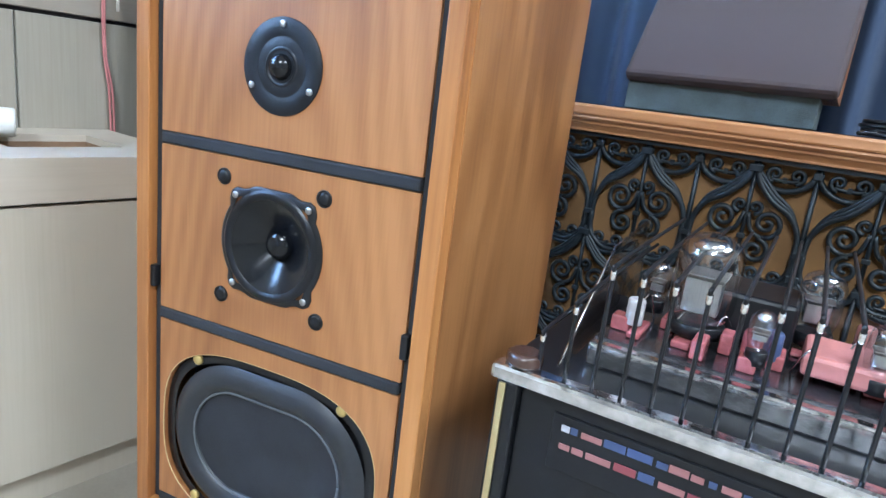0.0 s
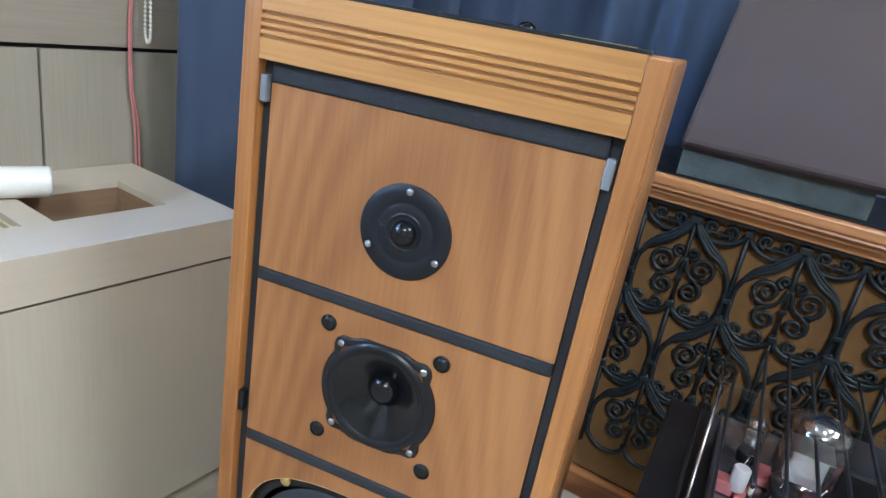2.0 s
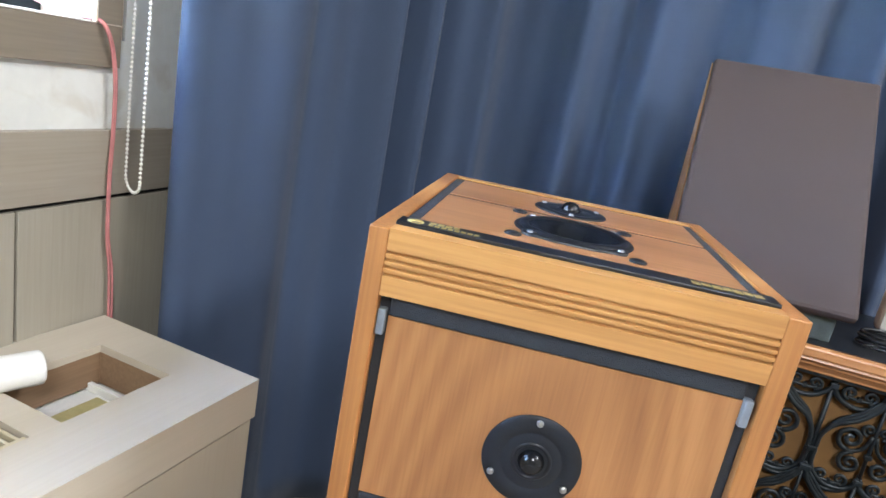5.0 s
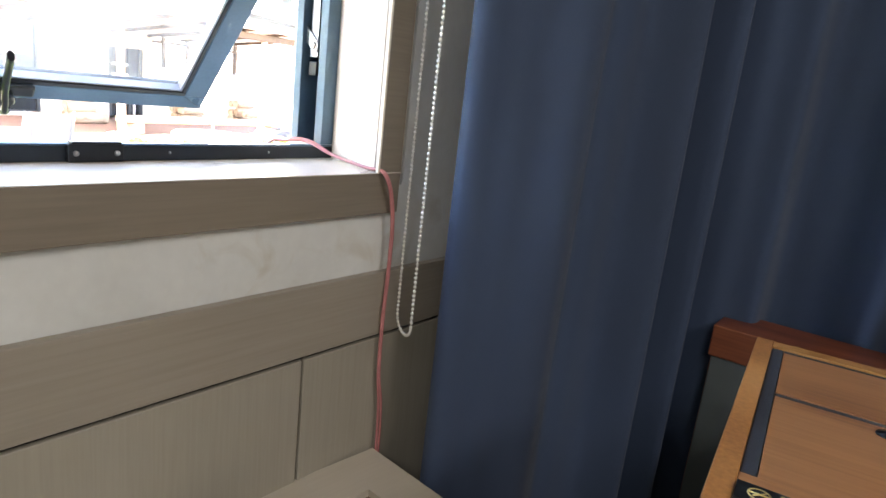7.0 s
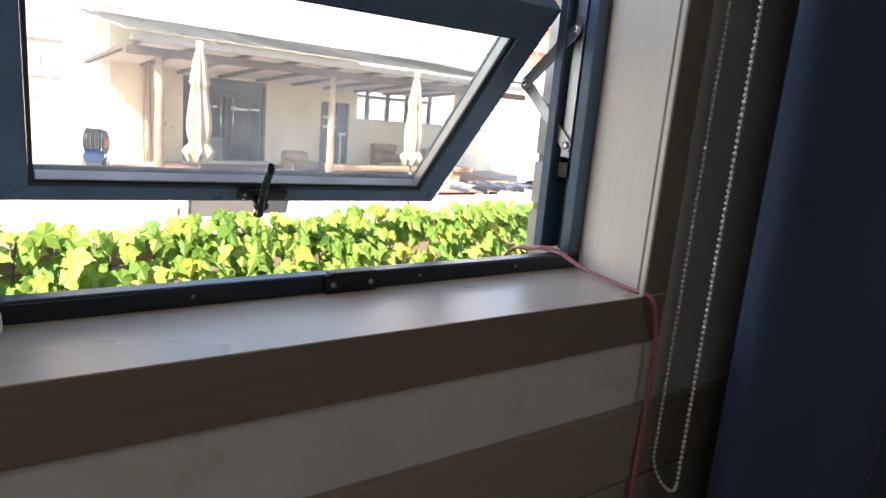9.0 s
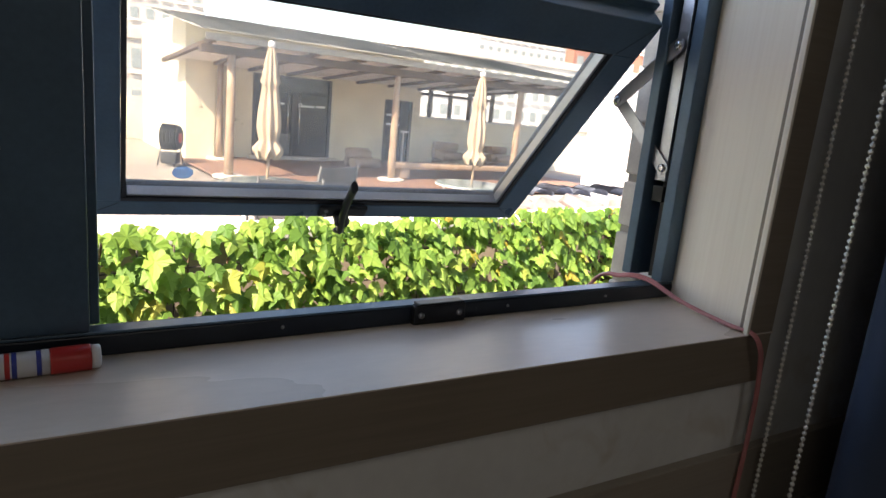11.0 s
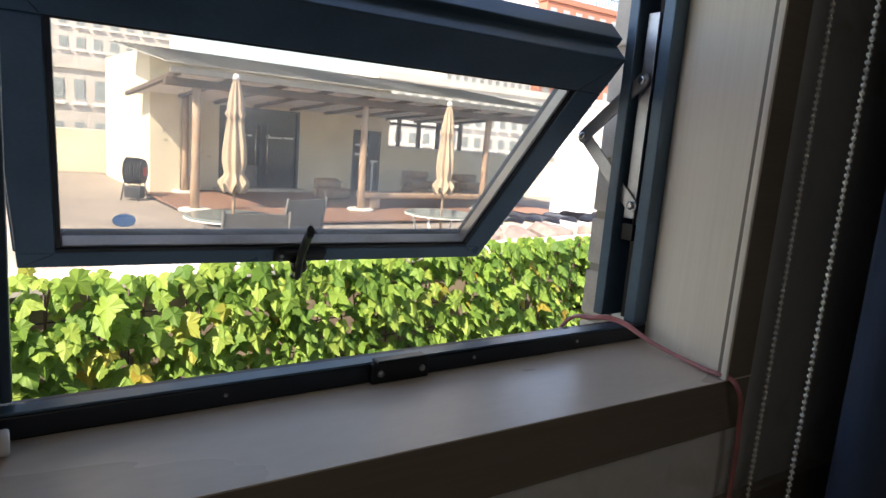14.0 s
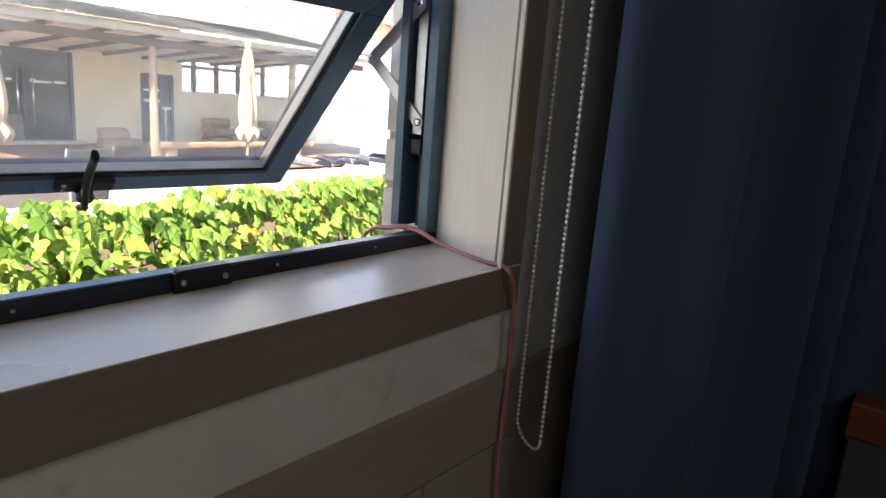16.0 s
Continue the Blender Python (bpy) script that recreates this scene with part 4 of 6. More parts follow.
def scroll_motif():
    """One heart of scrolls hanging from a collar, 0.178 m wide."""
    bm = bmesh.new()
    P = 0.089
    for s in (-1, 1):
        # bundled leaves sweeping down from the collar
        for k, w in ((0.0, 0.0058), (0.007, 0.0044), (0.014, 0.0036)):
            tube(bm, smooth([(0.003 * s, -0.002, 0.0), (0.012 * s, -0.004, -0.022 + k), (0.036 * s, -0.006, -0.048 + k), (0.064 * s, -0.004, -0.066 + k * 0.6), (0.080 * s, 0, -0.094), (P * s - 0.006 * s, 0, -0.128)], 5), w, 6, taper=0.75)
        # heart-shaped bow below
        tube(bm, smooth([(P * s - 0.006 * s, 0, -0.125), (0.080 * s, 0, -0.160), (0.058 * s, 0, -0.184), (0.030 * s, 0, -0.188), (0.008 * s, 0, -0.178), (0.0, 0, -0.160)], 5), 0.0054, 6)
        # inner spirals
        tube(bm, spiral(0.034 * s, -0.086, 0.0235, -math.pi / 2, 1.6, s), 0.0046, 5, taper=0.8)
        tube(bm, spiral(0.024 * s, -0.132, 0.021, math.pi / 2, 1.6, -s), 0.0046, 5, taper=0.8)
        tube(bm, spiral(0.012 * s, -0.062, 0.0115, -math.pi / 2, 1.3, s), 0.0038, 5, taper=0.8)
        tube(bm, smooth([(0.003 * s, 0, -0.072), (0.012 * s, 0, -0.100), (0.030 * s, 0, -0.110), (0.034 * s, 0, -0.107)], 4), 0.0038, 5)
        # small C scrolls and the arc between collars
        tube(bm, spiral(P * s / 2 + 0.016 * s, -0.004, 0.0125, -math.pi / 2, 1.35, s), 0.0038, 5, taper=0.8)
        tube(bm, spiral(P * s / 2 - 0.016 * s, -0.004, 0.0125, -math.pi / 2, 1.35, -s), 0.0038, 5, taper=0.8)
        tube(bm, [(P * s / 2 + 0.044 * math.cos(math.pi + math.pi * k / 14), 0, 0.010 - 0.040 * math.sin(math.pi * k / 14)) for k in range(15)], 0.0049, 6)
        tube(bm, [(P * s / 2 + 0.020 * math.cos(math.pi * k / 10) , 0, -0.010 - 0.004 * math.sin(math.pi * k / 10)) for k in range(11)], 0.0033, 5)
        box(bm, P * s / 2 - 0.003, P * s / 2 + 0.003, -0.004, 0.003, -0.017, -0.008)
    tube(bm, [(0, 0, 0.012), (0, 0, -0.165)], 0.0036, 5)
    tube(bm, [(P, 0.002, 0.014), (P, 0.002, -0.19)], 0.0044, 5)
    box(bm, -0.010, 0.010, -0.010, 0.003, -0.005, 0.007, bevel=0.0015)
    box(bm, P - 0.008, P + 0.008, -0.008, 0.003, -0.130, -0.121, bevel=0.001)
    box(bm, P - 0.007, P + 0.007, -0.007, 0.003, -0.004, 0.006, bevel=0.001)
    box(bm, -0.006, 0.006, -0.006, 0.003, -0.116, -0.108, bevel=0.001)
    return bm


MOTIF = mesh_of("scroll", scroll_motif(), IRON)
ironwork = part("ironwork_frame", boxes((0.0, 0.010, 0.002, 0.014, 0.06, 0.670), (CW - 0.01, CW, 0.002, 0.014, 0.06, 0.670), (0.0105, CW - 0.0105, 0.003, 0.013, 0.664, 0.670)), IRON, cab, "dark wrought-iron scrollwork")
for row in range(4):
    z = 0.652 - 0.166 * row
    for k in range(-2, 9):
        x = 0.310 + 0.178 * k + (0.089 if row % 2 else 0)
        if 0.09 < x < CW - 0.09 and z > 0.2:
            o = new("scroll", MOTIF)
            o.parent = ironwork
            o.matrix_basis = pose(x, 0.012, z)

# ---- leaning brown loudspeaker on the console ----
RS = pose(0.905, 0.372, CHT + 0.052, 0, 0, -2.0)
pl = solid("speaker_plinth", boxes((0.912, 1.212, 0.375, 0.60, CHT + 0.0015, CHT + 0.050), bevel=0.002), PLINTH, "grey-green felted plinth on the console", "plinth")
rs = thing("tilted_loudspeaker", RS, "wedge-shaped wooden loudspeaker with brown cloth front on the console", "loudspeaker")
RW, RH, RD = 0.330, 0.418, 0.345
bm = bmesh.new()
f = bm.faces.new([bm.verts.new(v) for v in ((0, 0.012, 0.012), (0, RD, 0.0), (0, RD, RH), (0, RD - 0.012, RH))])
e = bmesh.ops.extrude_face_region(bm, geom=[f])
bmesh.ops.translate(bm, verts=[v for v in e["geom"] if isinstance(v, bmesh.types.BMVert)], vec=(RW - 0.008, 0, 0))
part("cabinet", bm, SOLID, rs, "teak wedge cabinet")
tilt = math.degrees(math.atan2(RD - 0.012, RH))
part("grille_cloth", boxes((0.002, RW, -0.020, 0.006, -0.004, math.hypot(RD - 0.012, RH)), bevel=0.008), BROWN_CLOTH, rs, "dark brown grille cloth", pose(0, 0, 0, -tilt))
part("trim", boxes((0.006, RW - 0.012, 0.004, 0.06, -0.0015, 0.0118)), BLACK_PLASTIC, rs)

# ---- grey cloth speaker in the corner ----
gb = thing("corner_loudspeaker", pose(0.378, 0.60, 0, 0, 0, 0), "grey cloth loudspeaker with red wooden top behind the walnut one", "loudspeaker")
part("body", boxes((0.0, 0.30, 0.012, 0.13, 0.0, 0.69)), RED_WOOD, gb)
part("top_board", boxes((-0.004, 0.304, -0.004, 0.134, 0.690, 0.758), bevel=0.003), RED_WOOD, gb, "red-brown wooden top")
part("grille_cloth", boxes((0.003, 0.297, 0.0, 0.0118, 0.13, 0.6895), bevel=0.002), GREY_CLOTH, gb, "grey grille cloth")

# ---- valve amplifier ----
AY, AX, AZ = -0.300, 1.025, 0.489
amp = thing("valve_amplifier_rack", pose(AX, AY, 0), "black rack with chrome edge and caged valve amplifier", "amplifier rack")
RED = paint("red_chassis", (0.36, 0.11, 0.115), 0.15, vary=0.35, scale=60, fine=300)
part("cabinet", boxes((0.028, 0.75, 0.012, 0.32, 0.05, AZ - 0.016), bevel=0.002), BLACK_PLASTIC, amp)
part("side_post", boxes((0.006, 0.0275, 0.004, 0.032, 0.0, AZ - 0.016), bevel=0.002), BLACK_PLASTIC, amp)
part("gold_edge", boxes((0.010, 0.0165, 0.0, 0.0036, 0.02, AZ - 0.017), bevel=0.001), paint("pale_brass", (0.62, 0.52, 0.28), 0.3, metal=0.8, vary=0.1), amp, "pale brass edge strip")
part("chrome_edge", boxes((0.0, 0.76, 0.0, 0.020, AZ - 0.0155, AZ), bevel=0.004), CHROME, amp, "chrome front edge")
part("top_plate", boxes((0.004, 0.756, 0.0205, 0.325, AZ - 0.0155, AZ - 0.003), bevel=0.002), BLACK_PLASTIC, amp)
part("feet", boxes((0.03, 0.06, 0.03, 0.06, 0, 0.0495), (0.69, 0.72, 0.03, 0.06, 0, 0.0495), (0.03, 0.06, 0.26, 0.29, 0, 0.0495), (0.69, 0.72, 0.26, 0.29, 0, 0.0495)), BLACK_PLASTIC, amp)
part("knob", disc(bmesh.new(), [(0.0165, 0), (0.0170, 0.003), (0.0165, 0.009), (0.013, 0.012)], 28), paint("knob_brown", (0.05, 0.026, 0.018), 0.2, vary=0.2), amp, "dark brown round cap", pose(0.024, 0.018, AZ))
# window strip in the front; its coloured bars imitate blurred streak reflections
fr = part("front_window", boxes((0.062, 0.55, 0.0095, 0.0115, 0.405, 0.458), bevel=0.0006), BLACK_PLASTIC, amp, "glossy strip with coloured print")
cols = [(0.42, 0.41, 0.42), (0.30, 0.075, 0.075), (0.05, 0.075, 0.16), (0.30, 0.13, 0.12), (0.22, 0.05, 0.06), (0.40, 0.36, 0.30)]
# colours of the imitated reflections, used again on the capacitors
pm = [paint("print_" + n, c, 0.4, vary=0.2) for n, c in zip(("white", "red", "blue", "salmon", "crimson", "cream"), cols)]
rnd = random.Random(4)
for zz, hh, pal in ((0.4440, 0.008, (2, 0, 2, 5, 3)), (0.4270, 0.008, (1, 3, 3, 4, 2, 3))):
    x = 0.066 + rnd.uniform(0, 0.02)
    while x < 0.53:
        w = rnd.uniform(0.006, 0.022)
        part("print_bar", boxes((x, x + w, 0.0085, 0.0093, zz, zz + hh * rnd.uniform(0.6, 1.0)), bevel=0.0003), pm[rnd.choice(pal)], fr)
        x += w + rnd.uniform(0.0005, 0.004)
# cage of rods along the front and the left side
for i in range(26):
    x = 0.0390 + 0.0247 * i
    ht = (0.040, 0.073, 0.110)[min(i, 2)]
    bm = bmesh.new()
    tube(bm, smooth([(0, 0, 0), (0, 0, ht * 0.5), (0, 0, ht - 0.006), (0, 0.006, ht), (0, 0.12, ht + 0.004), (0, 0.285, ht + 0.006)], 3), 0.0019, 7)
    r = part("cage_rod", bm, BLACK_PLASTIC, amp, at=pose(x, 0.015, AZ - 0.002))
    # bright ring added where the bent rod catches a highlight
    part("collar", disc(bmesh.new(), [(0.0021, -0.008), (0.0026, -0.006), (0.0026, 0.0), (0.0018, 0.0015)], 10), CHROME, r, "chrome ring standing in for the highlight at the rod's bend", pose(0, 0, ht - 0.004))
amp2 = thing("valve_amplifier", pose(1.06, -0.24, AZ), "red and chrome valve amplifier with glass valves inside the cage", "amplifier")
part("chassis", boxes((0.03, 0.62, 0.02, 0.22, -0.0025, 0.022), bevel=0.003), paint("chassis_metal", (0.20, 0.20, 0.22), 0.15, metal=0.9, vary=0.6, scale=40), amp2, "polished grey chassis")
rb = random.Random(8)
for k in range(30):
    x0, y0 = 0.035 + 0.0195 * k, rb.uniform(0.03, 0.13)
    part("red_block", boxes((x0, x0 + rb.uniform(0.010, 0.0190), y0, y0 + rb.uniform(0.015, 0.05), 0.0222, rb.uniform(0.025, 0.042)), bevel=0.002), RED, amp2, "red component block")
bm = bmesh.new()
for k in range(16):
    x0 = 0.05 + 0.036 * k
    tube(bm, smooth([(x0, rb.uniform(0.03, 0.1), 0.022), (x0 + 0.01, rb.uniform(0.05, 0.12), rb.uniform(0.045, 0.07)), (x0 + rb.uniform(0.01, 0.04), rb.uniform(0.1, 0.2), 0.022)], 5), 0.0010, 5)
part("wiring", bm, CHROME, amp2, "bright connecting wires")
part("front_lip", boxes((0.03, 0.62, 0.006, 0.0195, -0.0025, 0.020), bevel=0.002), CHROME, amp2)
part("transformer", boxes((0.12, 0.19, 0.10, 0.18, 0.0305, 0.075), bevel=0.004), BLACK_PLASTIC, amp2)
part("transformer", boxes((0.20, 0.29, 0.05, 0.12, 0.0305, 0.050), bevel=0.004), paint("salmon_block", (0.46, 0.18, 0.16), 0.4, vary=0.2), amp2)
gl_bm = bmesh.new()
gf = gl_bm.faces.new([gl_bm.verts.new(v) for v in ((0.012, -0.02, -0.0025), (0.012, 0.245, -0.0025), (0.012, 0.245, 0.105), (0.012, 0.10, 0.090))])
ge = bmesh.ops.extrude_face_region(gl_bm, geom=[gf])
bmesh.ops.translate(gl_bm, verts=[v for v in ge["geom"] if isinstance(v, bmesh.types.BMVert)], vec=(0.004, 0, 0))
part("side_glass", gl_bm, CLEAR, amp2, "clear slanted side screen")
gb_bm = bmesh.new()
tube(gb_bm, [(0.014, -0.02, 0.0), (0.014, 0.10, 0.092), (0.014, 0.245, 0.107)], 0.0013, 5)
part("side_edge", gb_bm, CHROME, amp2, "bright edge of the side screen")
part("rear_screen", boxes((0.02, 0.66, 0.252, 0.258, -0.0025, 0.050), bevel=0.001), CLEAR, amp2, "clear rear screen")


def valve(parent, x, y, r, hgt, z=0.0305):
    v = part("valve", disc(bmesh.new(), [(r * 0.8, 0), (r * 0.85, 0.012), (r * 0.8, 0.013)], 24), BLACK_PLASTIC, parent, "glass vacuum valve", pose(x, y, z))
    bm = bmesh.new()
    rows = lathe(bm, [(r * 0.72, 0.0132), (r * 0.9, 0.02), (r, 0.03), (r, hgt * 0.8), (r * 0.85, hgt * 0.9), (r * 0.5, hgt * 0.97), (r * 0.1, hgt)], 28)
    cap(bm, rows[-1])
    part("bulb", bm, CLEAR, v)
    part("plates", boxes((-r * 0.55, r * 0.55, -r * 0.3, r * 0.3, 0.022, hgt * 0.55), (-r * 0.65, r * 0.65, -r * 0.65, r * 0.65, hgt * 0.60, hgt * 0.612), bevel=0.001), STEEL, v, "grey metal electrodes")
    part("getter", disc(bmesh.new(), [(r * 0.45, hgt * 0.80), (r * 0.62, hgt * 0.86), (r * 0.3, hgt * 0.93)], 20), CHROME, v)


for x, y, r, hh in ((0.108, 0.085, 0.030, 0.100), (0.060, 0.12, 0.012, 0.055), (0.31, 0.085, 0.030, 0.100), (0.36, 0.17, 0.012, 0.055), (0.42, 0.085, 0.026, 0.095), (0.54, 0.10, 0.026, 0.095), (0.205, 0.15, 0.020, 0.075), (0.255, 0.06, 0.014, 0.060), (0.165, 0.045, 0.011, 0.050), (0.47, 0.16, 0.018, 0.070)):
    valve(amp2, x, y, r, hh)
for x, y, c in ((0.055, 0.06, 0), (0.16, 0.055, 1), (0.175, 0.07, 2), (0.30, 0.05, 4), (0.345, 0.065, 0), (0.25, 0.17, 3), (0.46, 0.05, 5)):
    part("capacitor", disc(bmesh.new(), [(0.008, 0), (0.0085, 0.001), (0.0085, 0.024), (0.007, 0.026)], 18), pm[c], amp2, "coloured capacitor", pose(x, y, 0.0305))

# ---- small things on the console ----
bm = bmesh.new()
for k in range(4):
    tube(bm, [(1.325 + (0.052 - 0.004 * (k % 2)) * math.cos(a), 0.43 + (0.035 - 0.003 * (k % 2)) * math.sin(a), CHT + 0.006 + 0.0065 * k) for a in [2 * math.pi * i / 40 for i in range(41)]], 0.0032, 6)
solid("cable_coil", bm, BLACK_PLASTIC, "coiled black cable on the console top", "cable")
wb = thing("white_adapter", pose(1.338, 0.395, CHT + 0.0015, 0, 0, -12), "rounded white plastic adapter lying on the console", "adapter")
part("body", boxes((0, 0.11, 0, 0.06, 0.0, 0.032), bevel=0.010), WHITE_PLASTIC, wb)
part("print_bar", boxes((0.020, 0.040, -0.0006, -0.0001, 0.014, 0.018)), FACEPLATE, wb)
sp = thing("power_supply", pose(1.345, 0.545, CHT + 0.0015, 0, 0, -8), "upright white plastic power supply on the console", "power supply")
part("body", boxes((0, 0.12, 0, 0.06, 0.0, 0.15), bevel=0.012), WHITE_PLASTIC, sp)
part("socket", boxes((0.012, 0.030, -0.0012, -0.0002, 0.050, 0.10), bevel=0.0005), GREY_CLIP, sp, "grey socket")
part("print_bar", boxes((0.012, 0.030, -0.0008, -0.0002, 0.022, 0.028)), FACEPLATE, sp)
cl = bmesh.new()
tube(cl, smooth([(1.275, 0.405, CHT + 0.005), (1.290, 0.400, CHT + 0.009), (1.305, 0.403, CHT + 0.005)], 4), 0.0045, 7)
solid("cable_clip", cl, CLEAR, "small clear plastic cable clip", "cable clip")


# ---- outside: brick reveal, ivy fence ----
BRICK = paint("pale_brick", (0.64, 0.60, 0.53), 0.85, vary=0.2, scale=25, fine=180, bump=0.6, random_mix=0.12)
MORTAR = paint("grey_mortar", (0.40, 0.36, 0.31), 0.9, vary=0.2, fine=150, bump=0.6)
outer = thing("wall_outer", pose(-0.24, 0, 0), "pale brick outer face of the window wall", "brick wall", kind="structure")
part("mortar_bed", boxes((-0.0490, -0.0008, 0.012, 0.95, -0.28, 2.7)), MORTAR, outer)
part("mortar_bed", boxes((-0.0490, -0.0008, -5.0, 0.0, -0.28, 0.99)), MORTAR, outer)
part("mortar_bed", boxes((-0.0490, -0.0008, -5.0, -0.0005, 2.0, 2.7)), MORTAR, outer)
bk = [mesh_of("brick", boxes((-0.052, -0.0005, 0, ln, 0, 0.0685), bevel=0.003), BRICK) for ln in (0.19, 0.092)]
for r in range(24):
    z = 0.870 + 0.0805 * r
    y = 0.006
    for k in range(3):
        m = bk[1] if (k == 0 and r % 2) else bk[0]
        o = new("brick", m)
        o.parent = outer
        o.matrix_basis = pose(0, y, z)
        y += (0.102 if m is bk[1] else 0.200)

YARD = -0.30
GROUND = paint("yard_concrete", (0.26, 0.225, 0.19), 0.85, vary=0.25, scale=1.2, fine=30, bump=0.4)
bm = bmesh.new()
bm.faces.new([bm.verts.new(v) for v in ((-900, -900, YARD), (-0.28, -900, YARD), (-0.28, 900, YARD), (-900, 900, YARD))])
solid("ground", bm, GROUND, "sunlit grey concrete yard", "ground", kind="structure")

IVY_A, IVY_B = Vector((-1.40, -1.07, 0)), Vector((-2.01, 3.06, 0))
IVD = (IVY_B - IVY_A).normalized()
IVL = (IVY_B - IVY_A).length
IVY = Matrix(((IVD.x, -IVD.y, 0, IVY_A.x), (IVD.y, IVD.x, 0, IVY_A.y), (0, 0, 1, YARD - 0.04), (0, 0, 0, 1))) @ pose(-1.2, 0, 0)
fence = thing("garden_fence", IVY, "wire mesh fence with wooden posts overgrown with ivy", "fence")
DARK_WIRE = paint("rusty_wire", (0.045, 0.030, 0.022), 0.7, vary=0.4)
for i in range(5):
    part("post", boxes((1.3 * i, 1.3 * i + 0.05, 0.01, 0.06, 0, 1.18), bevel=0.004), DARK_WIRE, fence)
bm = bmesh.new()
for i in range(55):
    tube(bm, [(0.1 * i, 0.0, 0.05), (0.1 * i, 0.0, 1.19)], 0.0025, 4)
for k in range(11):
    tube(bm, [(0, 0.0, 0.08 + 0.1 * k), (5.5, 0.0, 0.08 + 0.1 * k)], 0.0025, 4)
part("mesh", bm, DARK_WIRE, fence, "rusty wire mesh")
solid("garden_wall", boxes((0, 5.5, 0.10, 0.20, 0, 1.13), bevel=0.004), paint("garden_wall_render", (0.30, 0.24, 0.18), 0.9, vary=0.35, scale=8, bump=0.6), "low rendered garden wall behind the ivy", "garden wall", at=IVY)
coping = thing("wall_coping", IVY, "pale stone coping on the garden wall", "coping")
cop = mesh_of("coping_stone", boxes((0, 0.545, 0.07, 0.24, 1.1305, 1.165), bevel=0.006), paint("coping_white", (0.55, 0.52, 0.49), 0.8, vary=0.2, scale=10, bump=0.4, random_mix=0.08))
for i in range(10):
    o = new("coping_stone", cop)
    o.parent = coping
    o.matrix_basis = pose(0.55 * i, 0, 0)


def leaf_material(name, lo, mid, hi):
    m, n, l, b = nodes_of(name)
    geo, oi = n.new("ShaderNodeNewGeometry"), n.new("ShaderNodeObjectInfo")
    add = n.new("ShaderNodeMath")
    add.operation = "ADD"
    l.new(geo.outputs["Random Per Island"], add.inputs[0])
    l.new(oi.outputs["Random"], add.inputs[1])
    fr = n.new("ShaderNodeMath")
    fr.operation = "FRACT"
    l.new(add.outputs[0], fr.inputs[0])
    r = ramp(n, [(0.0, lo), (0.6, mid), (0.93, hi), (1.0, (0.34, 0.26, 0.04))])
    l.new(fr.outputs[0], r.inputs[0])
    tc, nz = n.new("ShaderNodeTexCoord"), n.new("ShaderNodeTexNoise")
    nz.inputs["Scale"].default_value = 60
    l.new(tc.outputs["Object"], nz.inputs["Vector"])
    hsv = n.new("ShaderNodeHueSaturation")
    mr = n.new("ShaderNodeMapRange")
    mr.inputs["To Min"].default_value, mr.inputs["To Max"].default_value = 0.7, 1.3
    l.new(nz.outputs["Fac"], mr.inputs[0])
    l.new(mr.outputs[0], hsv.inputs["Value"])
    l.new(r.outputs[0], hsv.inputs["Color"])
    l.new(hsv.outputs[0], b.inputs["Base Color"])
    b.inputs["Roughness"].default_value = 0.55
    b.inputs["Specular IOR Level"].default_value = 0.3
    tl, mx = n.new("ShaderNodeBsdfTranslucent"), n.new("ShaderNodeMixShader")
    mx.inputs[0].default_value = 0.45
    l.new(hsv.outputs[0], tl.inputs[0])
    l.new(b.outputs[0], mx.inputs[1])
    l.new(tl.outputs[0], mx.inputs[2])
    l.new(mx.outputs[0], n["Material Output"].inputs[0])
    return m


LEAF = leaf_material("ivy_leaf", (0.075, 0.165, 0.028), (0.185, 0.315, 0.052), (0.30, 0.42, 0.085))
LEAF_OUT = [(0, 0), (0.07, -0.09), (0.20, -0.13), (0.36, -0.07), (0.44, 0.06), (0.56, 0.16), (0.58, 0.28), (0.74, 0.48), (0.55, 0.47), (0.42, 0.55), (0.31, 0.58), (0.30, 0.72), (0.20, 0.84), (0.15, 0.98), (0.05, 1.10), (0.0, 1.24)]


def leaf_verts(size, curl, fold):
    """A three-lobed pointed ivy leaf, tip down (-z), facing -y."""
    pts = LEAF_OUT + [(-x, z) for x, z in LEAF_OUT[-2:0:-1]]
    vs = [(x * size, (abs(x) * fold - curl * z * z + 0.05 * math.sin(9 * x + 5 * z)) * size, -z * size) for x, z in pts]
    return [(0, -0.04 * size, -0.35 * size)] + vs


def leaf_bm(bm, m, size, curl, fold):
    vs = [bm.verts.new(m @ Vector(v)) for v in leaf_verts(size, curl, fold)]
    for i in range(1, len(vs)):
        bm.faces.new((vs[0], vs[i], vs[1 + i % (len(vs) - 1)]))


